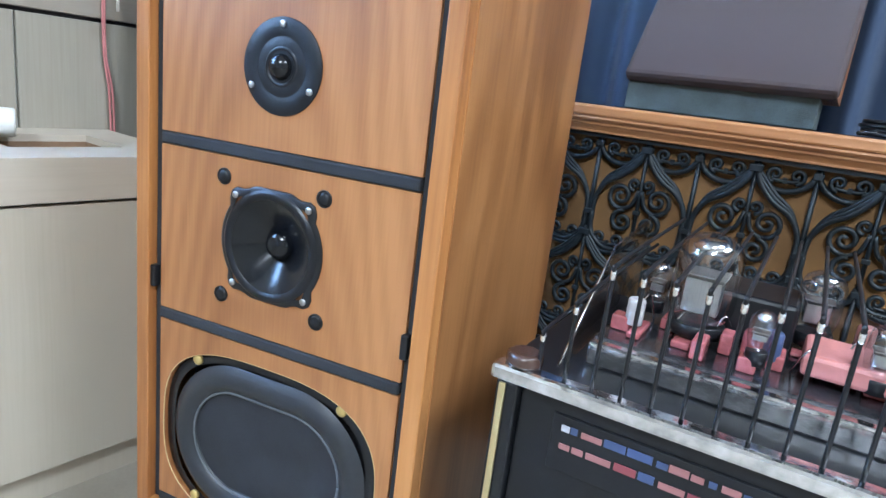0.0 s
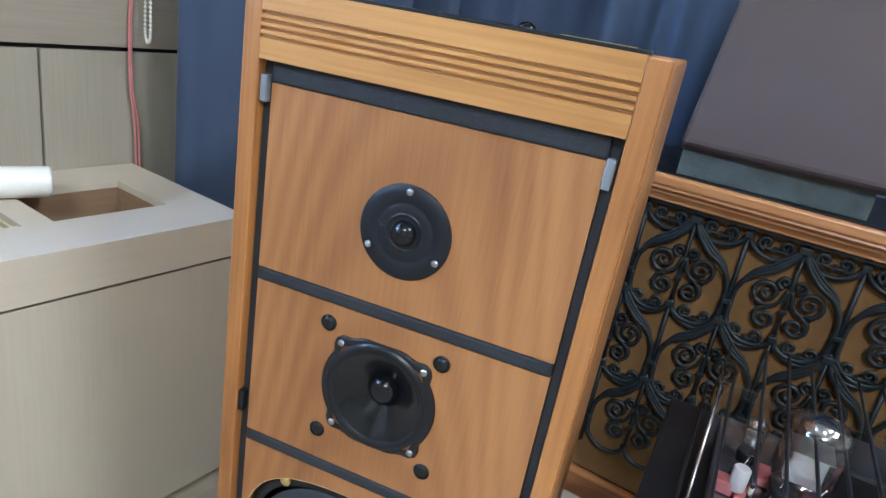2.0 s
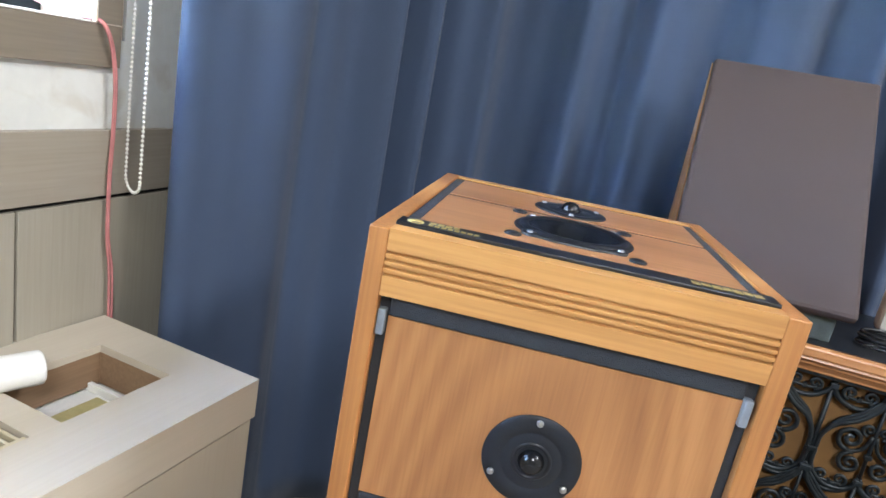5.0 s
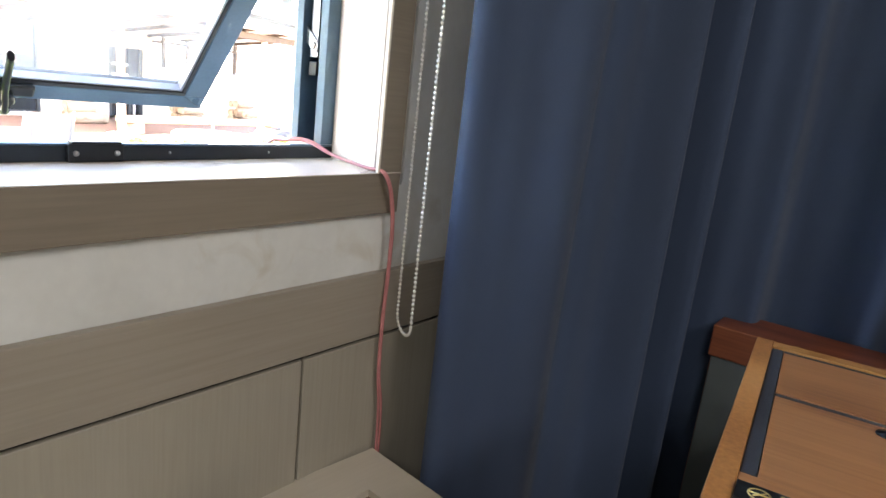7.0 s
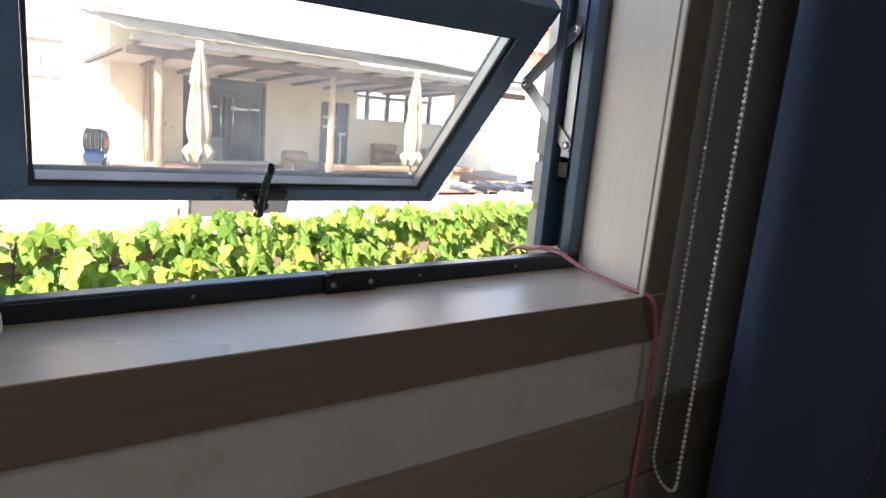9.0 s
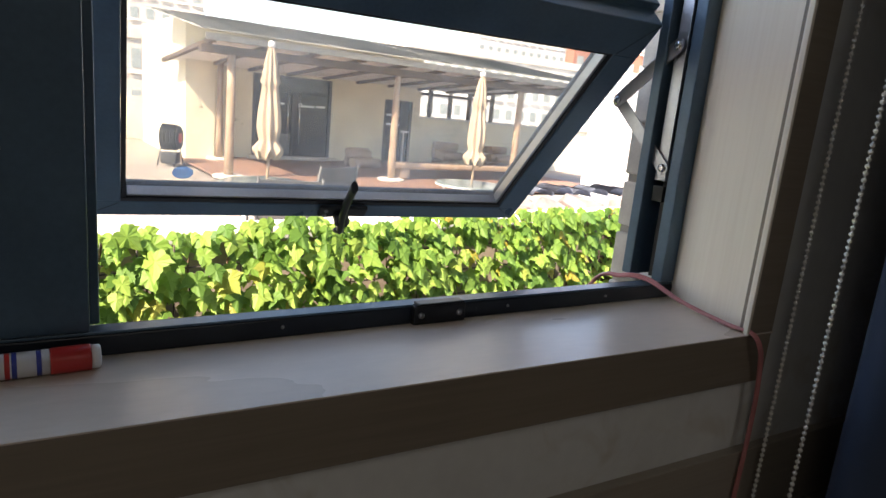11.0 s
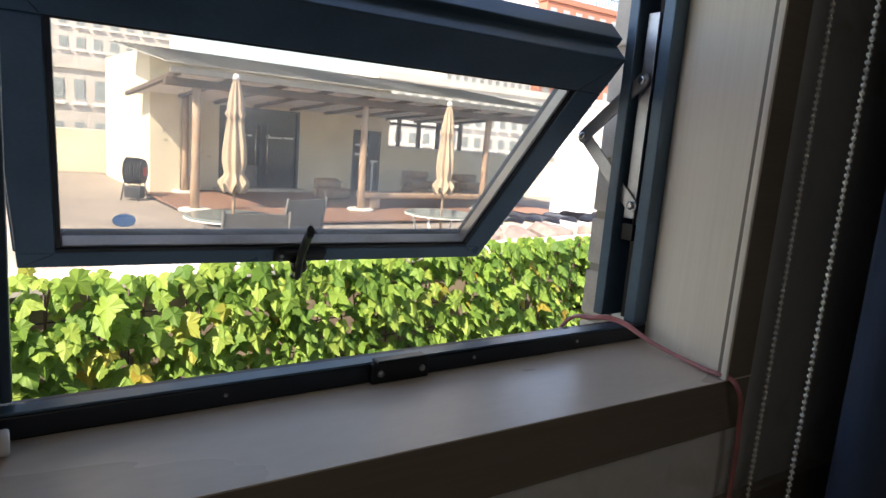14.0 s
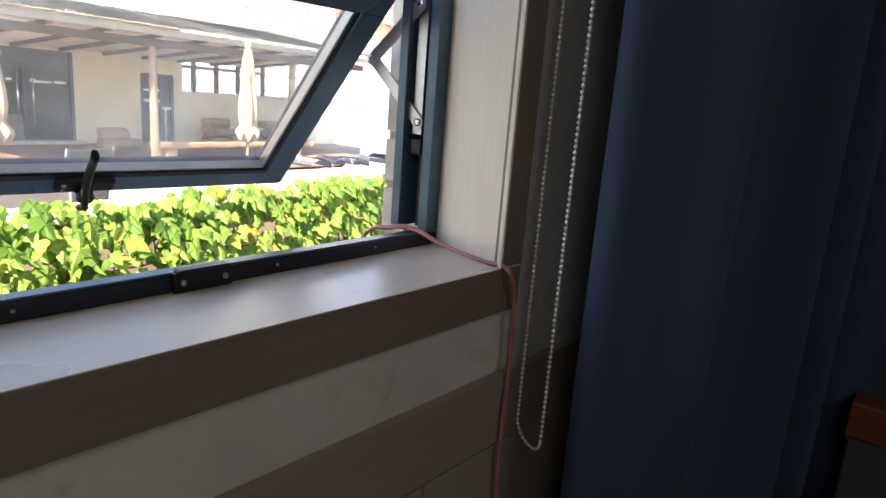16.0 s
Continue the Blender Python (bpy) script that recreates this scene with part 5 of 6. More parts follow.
ivy = thing("ivy", IVY, "bright green ivy covering the fence", "ivy")
rnd = random.Random(11)
variants = []
for k in range(6):
    bm = bmesh.new()
    leaf_bm(bm, Matrix.Identity(4), 1.0, rnd.uniform(-0.05, 0.22), rnd.uniform(0.05, 0.30))
    variants.append(mesh_of("leaf", bm, LEAF))
rest = bmesh.new()
places = []
IVT = 1.235
for i in range(7200):
    x = rnd.uniform(0.05, 5.4)
    z = IVT - 0.02 - 1.15 * rnd.random() ** 1.15
    layer = rnd.random()
    y = -0.012 - 0.075 * layer
    if z > IVT - 0.12:
        y += rnd.uniform(0.0, 0.06)
        z += 0.025 * noise.noise((x * 3, 1.0, 2.0))
    sz = (0.034 + 0.030 * rnd.random() ** 1.5) * (0.75 + 0.45 * layer)
    m = Matrix.Translation((x, y, z)) @ pose(0, 0, 0, rnd.gauss(-26, 12), rnd.gauss(0, 17), rnd.gauss(-4, 20))
    places.append((x, layer, z, sz, m))
near = sorted((p for p in places if 1.15 < p[0] < 3.0 and p[2] > 0.72), key=lambda p: -p[1])[:300]
near_ids = {id(p) for p in near}
for p in near:
    o = new("leaf", rnd.choice(variants))
    o.parent = ivy
    o.matrix_basis = p[4] @ Matrix.Scale(p[3], 4)
for p in places:
    if id(p) not in near_ids:
        leaf_bm(rest, p[4], p[3], rnd.uniform(-0.05, 0.22), rnd.uniform(0.05, 0.30))
o = part("leaves", rest, LEAF, ivy)
o["kind"] = "stuff"
STEM = paint("ivy_stem", (0.10, 0.055, 0.03), 0.8, vary=0.3)
for i in range(46):
    x = 0.1 + 0.116 * i
    bm = bmesh.new()
    pts = [(x + 0.05 * noise.noise((x, k * 0.7, 0)), -0.006 + 0.01 * noise.noise((x, k, 5)), 0.05 + 0.112 * k) for k in range(11)]
    tube(bm, smooth(pts, 2), 0.0032, 4)
    part("stem", bm, STEM, ivy)

# stone border with wavy tiles behind the fence
def turned(drop):
    """The slope and turn of the ground beyond the fence."""
    return Matrix.Translation((0.4, -0.745, -drop)) @ Matrix.Rotation(radians(-1.6), 4, "Z") @ Matrix.Translation((-0.4, 0.745, 0))


STONE = paint("pink_rubble", (0.21, 0.165, 0.145), 0.9, vary=0.35, scale=9, fine=60, bump=0.9, random_mix=0.15)
border = thing("rubble_border", turned(0.11) @ pose(-3.35, 2.05, YARD), "low border of rough pinkish stones", "stone border")
rnd = random.Random(5)
for k in range(95):
    y = rnd.uniform(0, 4.4)
    bm = bmesh.new()
    r = rnd.uniform(0.10, 0.19)
    bmesh.ops.create_icosphere(bm, subdivisions=2, radius=r)
    for v in bm.verts:
        v.co = Vector((v.co.x * 0.9, v.co.y * 1.5, v.co.z * 0.8)) + 0.35 * r * Vector(noise.noise_vector(v.co * 7 + Vector((k, 0, 0))))
    part("stone", bm, STONE, border, at=pose(rnd.uniform(-0.12, 0.12) - 0.2 * y / 7.5, y, (0.93 if k % 2 else 0.78) + rnd.uniform(-0.06, 0.06), 0, 0, rnd.uniform(0, 180)))
part("core", boxes((-0.36, 0.02, 0, 4.4, 0, 0.88)), STONE, border)
TILE = paint("blue_grey_tile", (0.22, 0.245, 0.30), 0.6, vary=0.25, scale=20, random_mix=0.12)
tiles = thing("roof_tile_row", turned(0.11) @ pose(-3.62, 2.40, YARD + 1.08), "row of curved blue-grey roof tiles on the stone border", "roof tiles")
tm = bmesh.new()
rows = []
for i in range(11):
    a = math.pi * i / 10
    rows.append([tm.verts.new((-0.13 + 0.26 * k, 0.105 * math.cos(a), 0.065 * math.sin(a))) for k in range(2)])
for a, b in zip(rows, rows[1:]):
    tm.faces.new((a[0], a[1], b[1], b[0])).smooth = True
ex = bmesh.ops.solidify(tm, geom=tm.faces[:], thickness=0.014)
tile_me = mesh_of("tile", tm, TILE)
for i in range(16):
    o = new("tile", tile_me)
    o.parent = tiles
    o.matrix_basis = pose(-0.02 * i, 0.215 * i, 0.01 * math.sin(i * 2.1), 0, 0, 3 * math.sin(i * 1.7))

# ---- terrace: tables, parasols, chairs ----
CANVAS = paint("sand_canvas", (0.47, 0.37, 0.27), 0.9, vary=0.2, scale=4, fine=200, bump=0.4, stretch=(1, 1, 0.2))
OLD_WOOD = timber("weathered_timber", (0.20, 0.12, 0.075), (0.34, 0.235, 0.155), (0.46, 0.36, 0.26), rings=18, rough=0.7)
TABLE_GLASS = paint("frosted_table_glass", (0.17, 0.205, 0.195), 0.12, vary=0.1, bump=0.0)
MESH_GREY = paint("grey_sling_cloth", (0.10, 0.10, 0.098), 0.7, vary=0.15, fine=300)


def parasol(at):
    p = thing("parasol", at, "closed sand-coloured garden parasol standing through the table", "parasol", "terrace parasols")
    bm = bmesh.new()
    tube(bm, [(0, 0, 0), (0, 0, 1.98)], 0.016, 10)
    part("pole", bm, OLD_WOOD, p, "wooden pole")
    bm = bmesh.new()
    seg = 64
    prof = [(0.045, 2.26), (0.085, 2.10), (0.115, 1.86), (0.135, 1.80), (0.10, 1.76), (0.125, 1.60), (0.155, 1.40), (0.165, 1.20), (0.135, 1.06), (0.125, 1.02), (0.20, 0.86), (0.215, 0.82), (0.16, 0.84)]
    prev = None
    for r, z in prof:
        row = []
        for i in range(seg):
            a = 2 * math.pi * i / seg
            k = 1 + 0.20 * math.cos(8 * a + z * 1.3) + 0.10 * noise.noise((3 * math.cos(a), 3 * math.sin(a), z * 2.0))
            row.append(bm.verts.new((0.58 * r * k * math.cos(a), 0.58 * r * k * math.sin(a), 0.99 + (z - 0.84) * 0.683 + (0.05 * math.cos(8 * a + 1) if z < 0.9 else 0.02 * math.cos(4 * a) if 1.7 < z < 1.9 else 0))))
        if prev:
            for i in range(seg):
                bm.faces.new((prev[i], prev[(i + 1) % seg], row[(i + 1) % seg], row[i])).smooth = True
        prev = row
    part("canopy", bm, CANVAS, p, "folded sand-coloured canopy")
    bm = bmesh.new()
    bmesh.ops.create_uvsphere(bm, u_segments=16, v_segments=10, radius=0.034, matrix=Matrix.Translation((0, 0, 1.99)))
    part("finial", bm, WHITE_PLASTIC, p, "white ball finial")
    part("base", disc(bmesh.new(), [(0.20, 0), (0.20, 0.05), (0.05, 0.08), (0.03, 0.2)], 28), BLACK_PLASTIC, p)
    return p


def garden_table(at):
    t = thing("garden_table", at, "round garden table with frosted glass top", "table", "terrace tables")
    part("tabletop", disc(bmesh.new(), [(0.42, 0.70), (0.435, 0.705), (0.435, 0.715), (0.42, 0.72)], 48), TABLE_GLASS, t, "frosted glass top")
    part("rim", disc(bmesh.new(), [(0.43, 0.685), (0.442, 0.69), (0.442, 0.70), (0.43, 0.7015)], 48), WHITE_PLASTIC, t)
    for a in range(4):
        bm = bmesh.new()
        c, s = math.cos(a * math.pi / 2 + 0.6), math.sin(a * math.pi / 2 + 0.6)
        tube(bm, [(0.38 * c, 0.38 * s, 0.68), (0.28 * c, 0.28 * s, 0.35), (0.36 * c, 0.36 * s, 0.0)], 0.016, 8)
        part("leg", bm, WHITE_PLASTIC, t)
    return t


def garden_chair(at):
    c = thing("garden_chair", at, "grey sling garden chair with metal frame", "chair", "terrace chairs")
    part("seat", boxes((-0.24, 0.24, -0.24, 0.22, 0.40, 0.415), bevel=0.006), MESH_GREY, c)
    bm = bmesh.new()
    box(bm, -0.24, 0.24, -0.006, 0.006, 0, 0.52, bevel=0.005)
    part("backrest", bm, MESH_GREY, c, at=pose(0, 0.23, 0.40, -12))
    for s in (-1, 1):
        bm = bmesh.new()
        tube(bm, smooth([(0.26 * s, -0.24, 0), (0.26 * s, -0.25, 0.40), (0.26 * s, -0.20, 0.62), (0.26 * s, 0.10, 0.64), (0.26 * s, 0.30, 0.62)], 4), 0.013, 8)
        part("arm_frame", bm, MESH_GREY, c)
        bm = bmesh.new()
        tube(bm, [(0.25 * s, 0.26, 0.0), (0.25 * s, 0.235, 0.40), (0.25 * s, 0.345, 0.93)], 0.013, 8)
        part("back_post", bm, MESH_GREY, c)
    return c


for x, y in ((-5.67, 0.985), (-5.92, 3.52)):
    parasol(pose(x, y, YARD))
    garden_table(pose(x, y, YARD))
garden_chair(pose(-4.75, 0.86, YARD, 0, 0, 262))
garden_chair(pose(-5.75, 1.50, YARD, 0, 0, 292))

# ---- house with timber porch ----
STUCCO = paint("cream_stucco", (0.72, 0.66, 0.50), 0.9, vary=0.16, scale=1.5, fine=25, bump=0.5)
DECK_WOOD = timber("deck_boards", (0.16, 0.085, 0.058), (0.235, 0.135, 0.095), (0.30, 0.185, 0.135), along="y", rings=8, rough=0.7)
DARK_GLASS = paint("dark_door_glass", (0.018, 0.022, 0.026), 0.06, vary=0.3, scale=1.5, bump=0.0)
DARK_FRAME = paint("dark_door_frame", (0.03, 0.032, 0.035), 0.5)
ROOF = paint("corrugated_sheet", (0.60, 0.60, 0.57), 0.6, vary=0.2, scale=2)
DZ = -0.22
HOUSE = pose(-14.1, 1.5, YARD, 0, 0, 3.6)
deck = thing("timber_deck", HOUSE, "red-brown timber deck in front of the house", "deck")
for i in range(6):
    part("joist", boxes((0.08, 4.6, 0.05 + 1.66 * i, 0.13 + 1.66 * i, 0.0, 0.045)), DARK_FRAME, deck)
board = mesh_of("board", boxes((0, 0.137, -0.10, 8.6, 0.0455, 0.08), bevel=0.004), DECK_WOOD)
for i in range(33):
    o = new("board", board)
    o.parent = deck
    o.matrix_basis = pose(0.0005 + 0.142 * i, 0, 0)

hs = thing("house", HOUSE, "cream stucco house with dark glass door and timber porch", "house")
part("wall", boxes((-4, -0.002, 0.0, 1.55, 0, 2.92), (-4, -0.002, 3.45, 4.90, 0, 2.92), (-4, -0.002, 1.55, 3.45, 1.95, 2.92), (-4, -0.002, 5.72, 5.95, 0, 2.92), (-4, -0.002, 4.90, 5.72, 1.66, 2.92)), STUCCO, hs, "cream stucco wall")
part("wall", boxes((-0.25, -0.002, 5.952, 12.5, 0, 1.27), bevel=0.01), STUCCO, hs, "low cream wall")
part("wall_coping", boxes((-0.30, 0.05, 5.955, 12.5, 1.2705, 1.31), bevel=0.006), ROOF, hs)
part("plaster_return", boxes((-0.002, 0.55, 0.0, 0.60, 0.0, 2.80), bevel=0.012), STUCCO, hs, "sunlit cream plaster pier with small flaked marks")
FLAKE = paint("flaked_plaster", (0.20, 0.17, 0.12), 0.9, vary=0.3, scale=20)
rnd = random.Random(21)
for k in range(9):
    y, z = 0.22 + 0.16 * rnd.random(), 1.10 + 0.26 * rnd.random()
    part("plaster_flake", boxes((0.5505, 0.553, y, y + rnd.uniform(0.012, 0.04), z, z + rnd.uniform(0.015, 0.045))), FLAKE, hs)
for k in range(10):
    y, z = 0.95 + 0.45 * rnd.random(), 0.72 + 0.40 * rnd.random()
    part("plaster_flake", boxes((-0.0015, 0.001, y, y + rnd.uniform(0.02, 0.07), z, z + rnd.uniform(0.01, 0.03))), FLAKE, hs)
dr = part("door", boxes((-0.10, -0.06, 1.55, 3.45, 0.1, 1.95)), DARK_GLASS, hs, "dark glass double door with transom")
for d in ((-0.06, 0.0, 1.552, 1.62, 0.1, 1.948), (-0.06, 0.0, 3.38, 3.448, 0.1, 1.948), (-0.06, 0, 1.62, 3.38, 1.56, 1.61), (-0.06, 0, 1.62, 3.38, 1.89, 1.948), (-0.06, 0, 2.47, 2.53, 0.1, 1.56), (-0.06, 0.03, 1.62, 3.38, 0.1, 0.17)):
    part("frame", boxes(d), DARK_FRAME, dr)
part("door_screen", boxes((0.004, 0.014, 1.72, 2.44, 0.18, 0.66), bevel=0.002), paint("grey_screen", (0.16, 0.16, 0.155), 0.6, vary=0.15), dr, "low grey screen before the door")
for y in (2.36, 2.64):
    bm = bmesh.new()
    tube(bm, [(0.05, y, 0.45), (0.05, y, 1.57)], 0.017, 8)
    part("pull_handle", bm, CHROME, dr)
for y, w, z in ((2.02, 0.16, 1.30), (2.21, 0.10, 1.31), (2.74, 0.30, 1.29), (3.08, 0.24, 1.30)):
    part("lettering_bar", boxes((-0.058, -0.056, y, y + w, z, z + 0.045)), WHITE_PLASTIC, dr)
part("emblem", disc(bmesh.new(), [(0.055, 0), (0.055, 0.002), (0.05, 0.003)], 20), WHITE_PLASTIC, dr, "white round emblem", pose(-0.058, 2.69, 1.33, 0, 90, 0))
part("window", boxes((-0.10, -0.06, 4.90, 5.72, 0.12, 1.66)), DARK_GLASS, hs, "dark window with frame bars")
for d in ((-0.06, 0, 4.902, 4.97, 0.12, 1.658), (-0.06, 0, 5.65, 5.718, 0.12, 1.658), (-0.06, 0, 5.36, 5.42, 0.12, 1.658), (-0.06, 0, 4.97, 5.36, 1.02, 1.08), (-0.06, 0, 4.97, 5.36, 1.26, 1.31), (-0.06, 0, 5.42, 5.65, 0.86, 0.91), (-0.06, 0, 5.50, 5.53, 0.12, 0.86)):
    part("window_bar", boxes(d), WHITE_PLASTIC if d[5] - d[4] < 0.1 or d[2] == 5.50 else DARK_FRAME, hs)
part("door_sill", boxes((0.0, 0.28, 1.45, 3.55, 0.085, 0.15), bevel=0.01), paint("sill_stone", (0.55, 0.52, 0.46), 0.8), hs)
# porch roof: corrugated sheet over a pale boarded soffit with dark rafters
rf = bmesh.new()
n = 216
rows = [[], []]
for i in range(n + 1):
    y = -0.55 + 9.2 * i / n
    w = 0.020 * math.cos(2 * math.pi * i / 3.0)
    rows[0].append(rf.verts.new((3.86, y, 2.42 + w)))
    rows[1].append(rf.verts.new((-0.5, y, 3.02 + w)))
for i in range(n):
    rf.faces.new((rows[0][i], rows[0][i + 1], rows[1][i + 1], rows[1][i])).smooth = True
bmesh.ops.solidify(rf, geom=rf.faces[:], thickness=0.025)
part("roof", rf, ROOF, hs, "grey corrugated porch roof")
RAFTER = paint("dark_rafter", (0.10, 0.07, 0.05), 0.8)
part("fascia", boxes((3.74, 3.78, -0.45, 8.55, 2.27, 2.375), bevel=0.005), paint("fascia_grey", (0.34, 0.32, 0.28), 0.8, vary=0.2), hs)
SOFFIT = paint("pale_soffit_board", (0.72, 0.70, 0.66), 0.8, vary=0.12, scale=2)
for i in range(10):
    y = -0.30 + 0.88 * i
    part("rafter", boxes((0.0, 3.70, -0.045, 0.045, -0.075, 0.0), bevel=0.006), RAFTER, hs, at=pose(0, y, 2.03, 0, -4.6, 0))
    if i < 9:
        part("soffit_board", boxes((0.0, 3.70, 0.046, 0.834, -0.018, 0.0)), SOFFIT, hs, at=pose(0, y, 2.03, 0, -4.6, 0))
part("beam", boxes((3.36, 3.50, -0.45, 8.5, 2.09, 2.22), bevel=0.012), RAFTER, hs, "dark timber beam")
PALE_BASE = paint("base_stone_pale", (0.60, 0.57, 0.50), 0.85)
for x, y, r in ((3.43, 0.05, 0.068), (3.43, 3.22, 0.068), (3.43, 6.36, 0.068), (0.64, 0.66, 0.065)):
    bm = bmesh.new()
    disc(bm, [(r * 1.15, 0.08), (r * 1.05, 0.6), (r, 1.4), (r * 0.95, 2.09)], 20)
    for v in bm.verts:
        v.co += 0.016 * Vector(noise.noise_vector(v.co * 3.5 + Vector((0, y, 0))))
    p = part("post", bm, OLD_WOOD, hs, "weathered timber post", pose(x, y, 0))
    part("base_stone", disc(bmesh.new(), [(0.26, 0.078), (0.26, 0.12), (0.23, 0.135)], 24), PALE_BASE, p)
for y in (6.3, 6.95, 7.6, 8.4):
    part("frame_post", boxes((-0.20, -0.10, y, y + 0.09, 1.31, 2.6), bevel=0.006), RAFTER, hs, "dark upright over the low wall")
part("frame_rail", boxes((-0.19, -0.11, 5.955, 8.5, 1.86, 1.93), bevel=0.005), RAFTER, hs)
camera_box = thing("security_camera", HOUSE @ pose(0.6, 0.12, 2.30), "small white camera on a curved wall bracket", "security camera")
bm = bmesh.new()
tube(bm, smooth([(-0.05, 0, 0.12), (0.08, -0.02, 0.16), (0.14, -0.05, 0.06), (0.14, -0.08, -0.02)], 5), 0.012, 6)
part("bracket", bm, WHITE_PLASTIC, camera_box)
part("housing", boxes((0.06, 0.26, -0.12, -0.04, -0.13, -0.04), bevel=0.015), GREY_CLIP, camera_box, "grey camera housing")
bench = thing("log_bench", HOUSE @ pose(3.0, 3.42, 0.08), "long bench made of a split weathered log", "bench")
part("seat", boxes((-0.16, 0.16, 0, 3.9, 0.20, 0.33), bevel=0.04), OLD_WOOD, bench)
for y in (0.2, 3.3):
    part("leg", boxes((-0.12, 0.12, y, y + 0.24, 0.0, 0.20), bevel=0.02), OLD_WOOD, bench)
for (x, y, w, many) in ((1.25, 3.35, 0.72, 5), (0.7, 6.15, 0.75, 7), (0.9, 7.75, 0.7, 8)):
    wp = thing("log_pile", HOUSE @ pose(x, y, 0.08), "small pile of cut logs on the deck", "log pile", "log piles")
    rnd = random.Random(int(y * 10))
    for k in range(many):
        bm = bmesh.new()
        r = rnd.uniform(0.08, 0.13)
        disc(bm, [(r * 0.9, 0), (r, 0.01), (r * 1.05, w * 0.5), (r, w * rnd.uniform(0.6, 1.0))], 12)
        part("log", bm, OLD_WOOD, wp, at=pose(0.24 * (k % 3) - 0.24, rnd.uniform(-0.08, 0.08), r + 0.21 * (k // 3), -90, 0, rnd.uniform(-14, 14)))

reel = thing("hose_reel", pose(-12.85, 1.16, YARD, 0, 0, 58) @ Matrix.Diagonal((0.72, 0.72, 0.88, 1)), "garden hose reel with black coiled hose and red drum", "hose reel")
bm = bmesh.new()
for k in range(16):
    rk = (0.27, 0.24, 0.20, 0.25)[k % 4]
    tube(bm, [(-0.18 + 0.024 * k, rk * math.cos(a), 0.62 + rk * math.sin(a)) for a in [2 * math.pi * i / 24 for i in range(25)]], 0.020, 6)
part("hose", bm, BLACK_PLASTIC, reel, "black coiled hose")
part("drum", disc(bmesh.new(), [(0.10, 0), (0.105, 0.01), (0.105, 0.02), (0.05, 0.025)], 24), MRED, reel, "red drum", pose(0.255, 0.0, 0.62, 0, 90, 0))
part("side_plate", disc(bmesh.new(), [(0.24, 0), (0.25, 0.01), (0.25, 0.015), (0.12, 0.018)], 24), DARK_FRAME, reel, "", pose(0.235, 0.0, 0.62, 0, 90, 0))
part("base_box", boxes((-0.2, 0.2, -0.18, 0.18, 0.05, 0.30), bevel=0.03), DARK_FRAME, reel)
for s in (-1, 1):
    bm = bmesh.new()
    tube(bm, [(0.22 * s, -0.30, 0), (0.20 * s, 0, 0.62), (0.22 * s, 0.30, 0)], 0.02, 6)
    part("frame", bm, DARK_FRAME, reel)

# yard boundary, neighbouring blocks
solid("yard_wall", boxes((-19.1, -18.8, -14, 2.2, YARD, 0.82), bevel=0.01), STUCCO, "cream boundary wall of the yard", "yard wall")
solid("far_boundary_wall", boxes((-16, -15.75, 16.2, 60, YARD, 1.5), bevel=0.01), STUCCO, "pale boundary wall across the yard", "yard wall", at=turned(0.0))
pw = thing("white_garden_wall", turned(0.0) @ pose(-9.2, 8.0, YARD), "white sunlit garden wall beside the terrace", "garden wall")
part("wall", boxes((-0.12, 0.12, 0, 14, 0, 2.0), bevel=0.01), paint("white_limewash", (0.74, 0.72, 0.68), 0.85, vary=0.1, scale=2), pw)


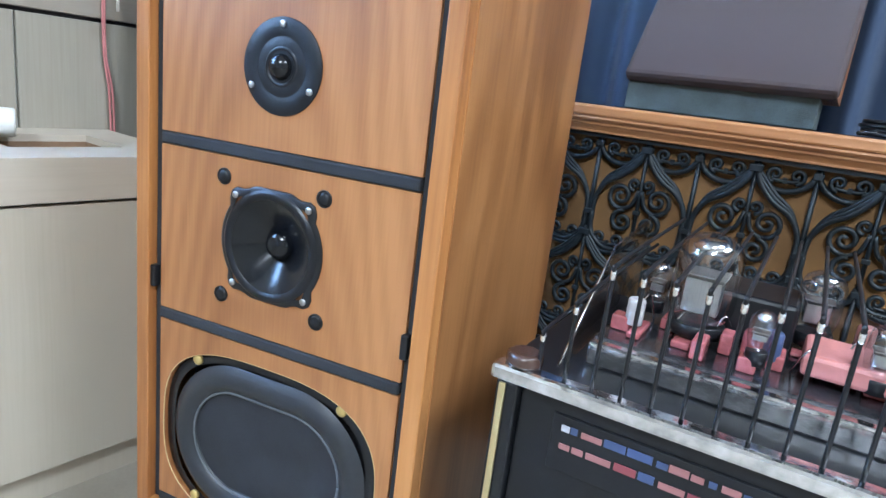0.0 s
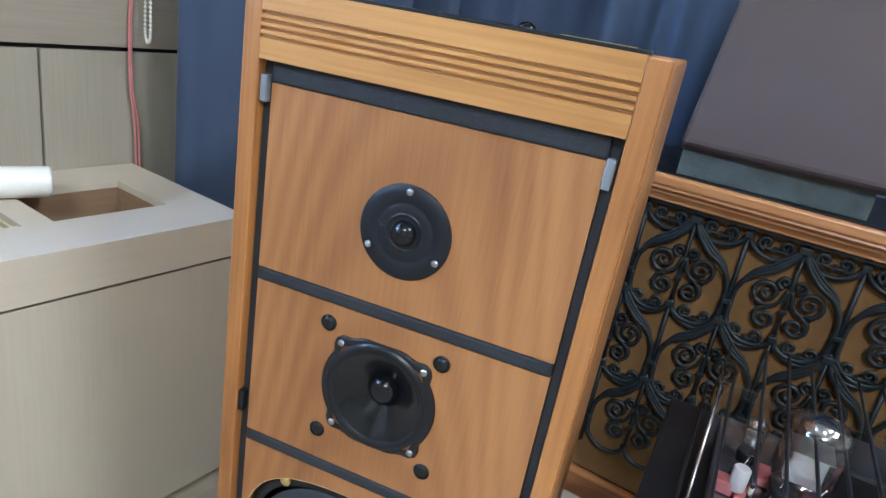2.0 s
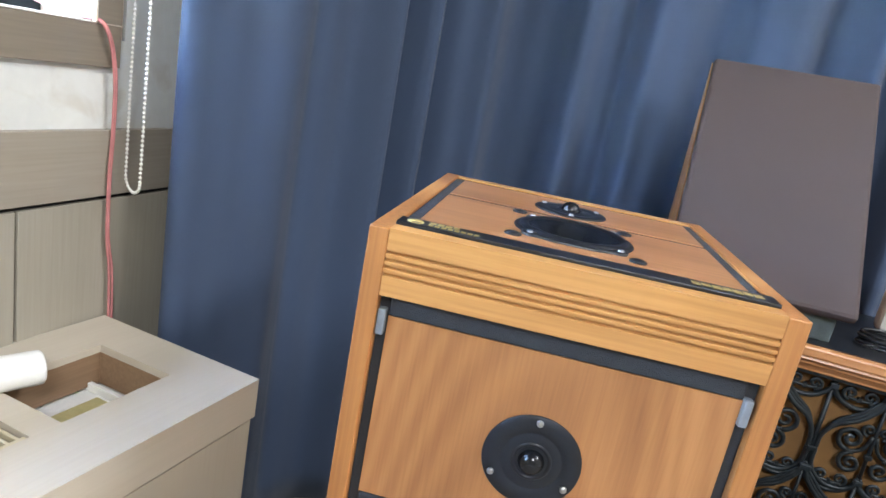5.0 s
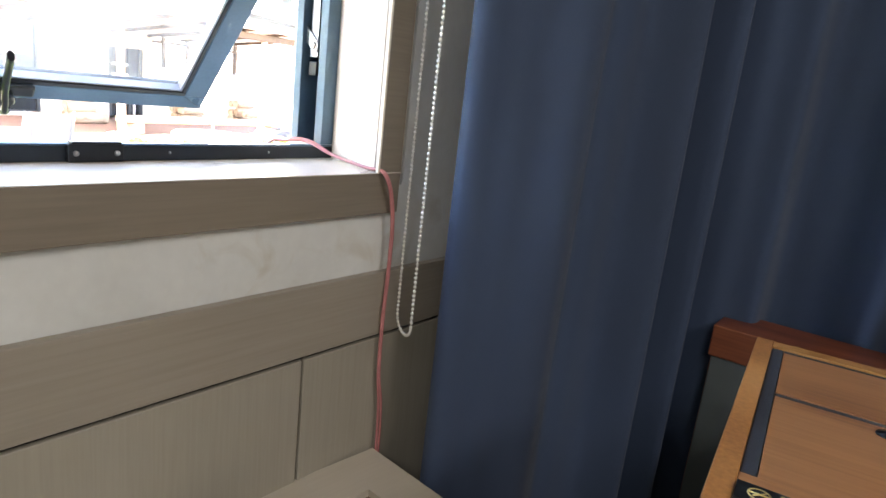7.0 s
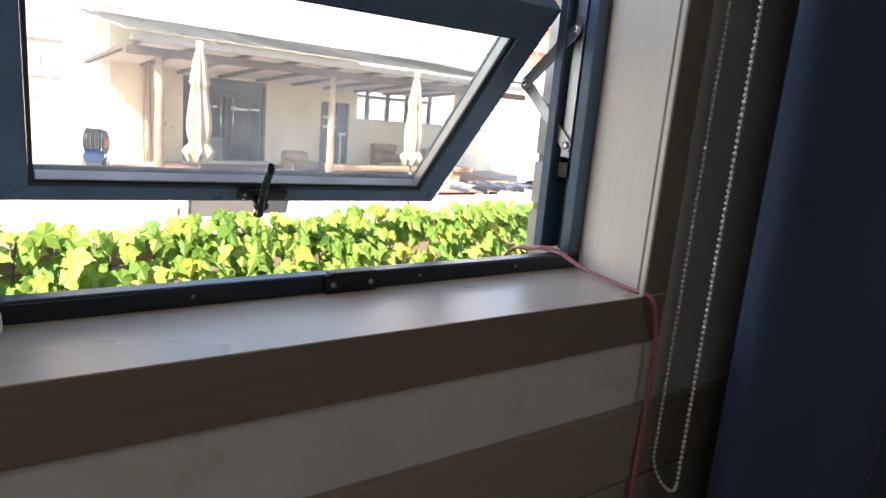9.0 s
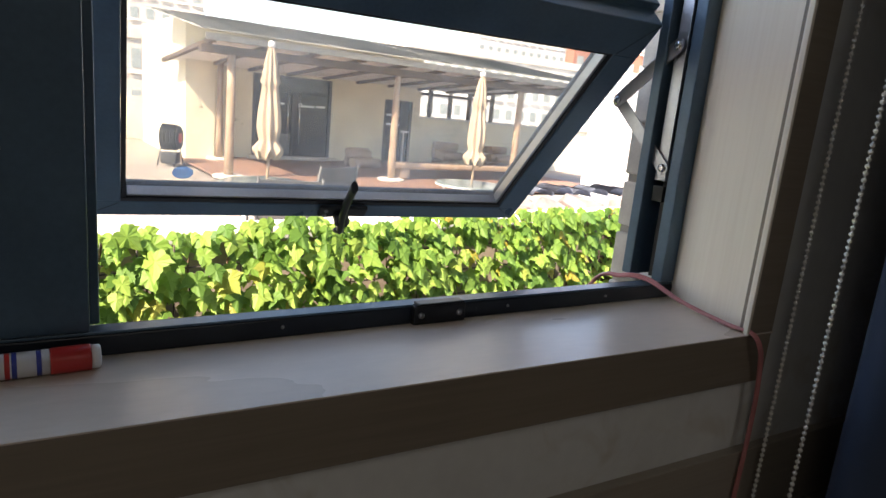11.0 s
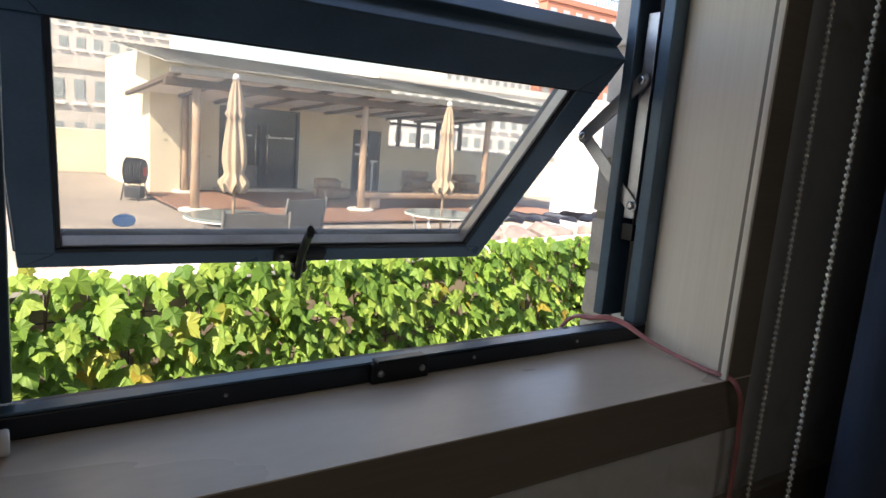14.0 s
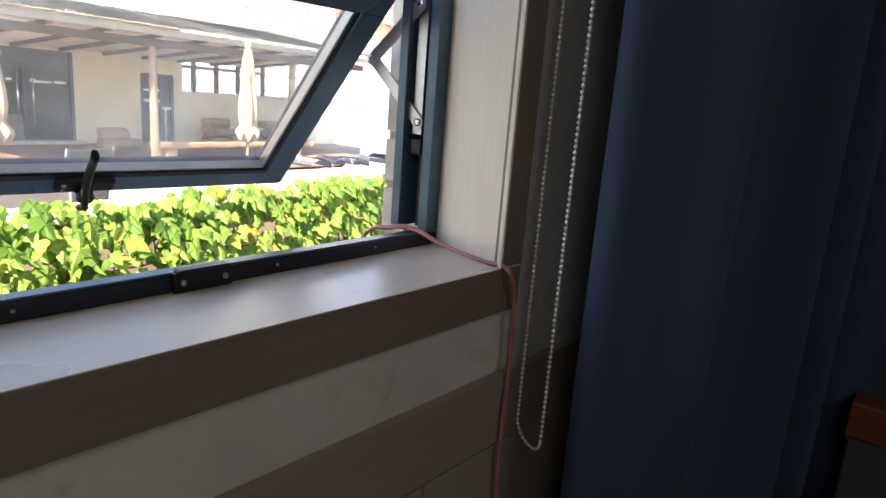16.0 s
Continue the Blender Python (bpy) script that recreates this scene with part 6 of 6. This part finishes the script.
def block(name, at, w, d, h, nx, nz, wallc, label, band=0):
    """A building with its windows set in, one pane each."""
    b = thing(name, at, label, "building", "neighbouring buildings")
    part("wall", boxes((-d, 0, 0, w, 0, h)), paint(name + "_wall_%d" % nx, wallc, 0.85, vary=0.1, scale=0.3, fine=4), b)
    part("parapet", boxes((-d - 0.1, 0.15, -0.15, w + 0.15, h, h + 0.6)), bpy.data.materials[name + "_wall_%d" % nx], b)
    cw, chh = w / nx, h / nz
    me = mesh_of("window", boxes((0.0, 0.06, cw * 0.26, cw * 0.74, chh * 0.30, chh * 0.76)), TEAL)
    fm = mesh_of("sill", boxes((0.0, 0.18, cw * 0.15, cw * 0.85, chh * 0.16, chh * 0.24)), WHITE_PLASTIC)
    for i in range(nx):
        for k in range(nz):
            for m_ in (me, fm):
                o = new(m_.name.split(".")[0], m_)
                o.parent = b
                o.matrix_basis = pose(0, cw * i, chh * k)
    return b


TEAL = paint("teal_window_glass", (0.30, 0.34, 0.345), 0.1, vary=0.2, scale=0.5, bump=0)
block("office_tower", turned(1.7) @ pose(-70, -3.5, YARD), 14, 12, 46, 10, 22, (0.62, 0.58, 0.54), "tall pale tower with rows of teal windows")
block("apartment_block", turned(1.9) @ pose(-78, -22, YARD), 12, 12, 40, 8, 18, (0.70, 0.68, 0.64), "white apartment block with many small windows")
block("low_office", turned(1.2) @ pose(-48, -6, YARD), 10.5, 8, 5.4, 9, 2, (0.58, 0.54, 0.48), "low office building behind the yard wall")
block("terrace_flats", turned(1.2) @ pose(-46, 22.0, YARD), 26, 10, 7.2, 20, 4, (0.70, 0.68, 0.65), "white flats with small windows")
block("white_tower", turned(2.3) @ pose(-80, 49, YARD), 16, 6, 60, 11, 26, (0.72, 0.72, 0.72), "white residential tower with many windows")
block("brick_block", turned(1.9) @ pose(-60, 49.9, YARD), 12.2, 1.6, 20.5, 6, 7, (0.36, 0.15, 0.10), "red brick block with roof railing")
rl = thing("roof_railing", turned(1.9) @ pose(-60, 49.6, YARD + 21.1), "dark metal railing along the roof edge", "railing")
for i in range(26):
    part("baluster", boxes((0, 0.05, 0.5 * i, 0.5 * i + 0.05, 0, 1.1)), DARK_FRAME, rl)
part("handrail", boxes((-0.02, 0.07, 0, 12.55, 1.1, 1.18)), DARK_FRAME, rl)
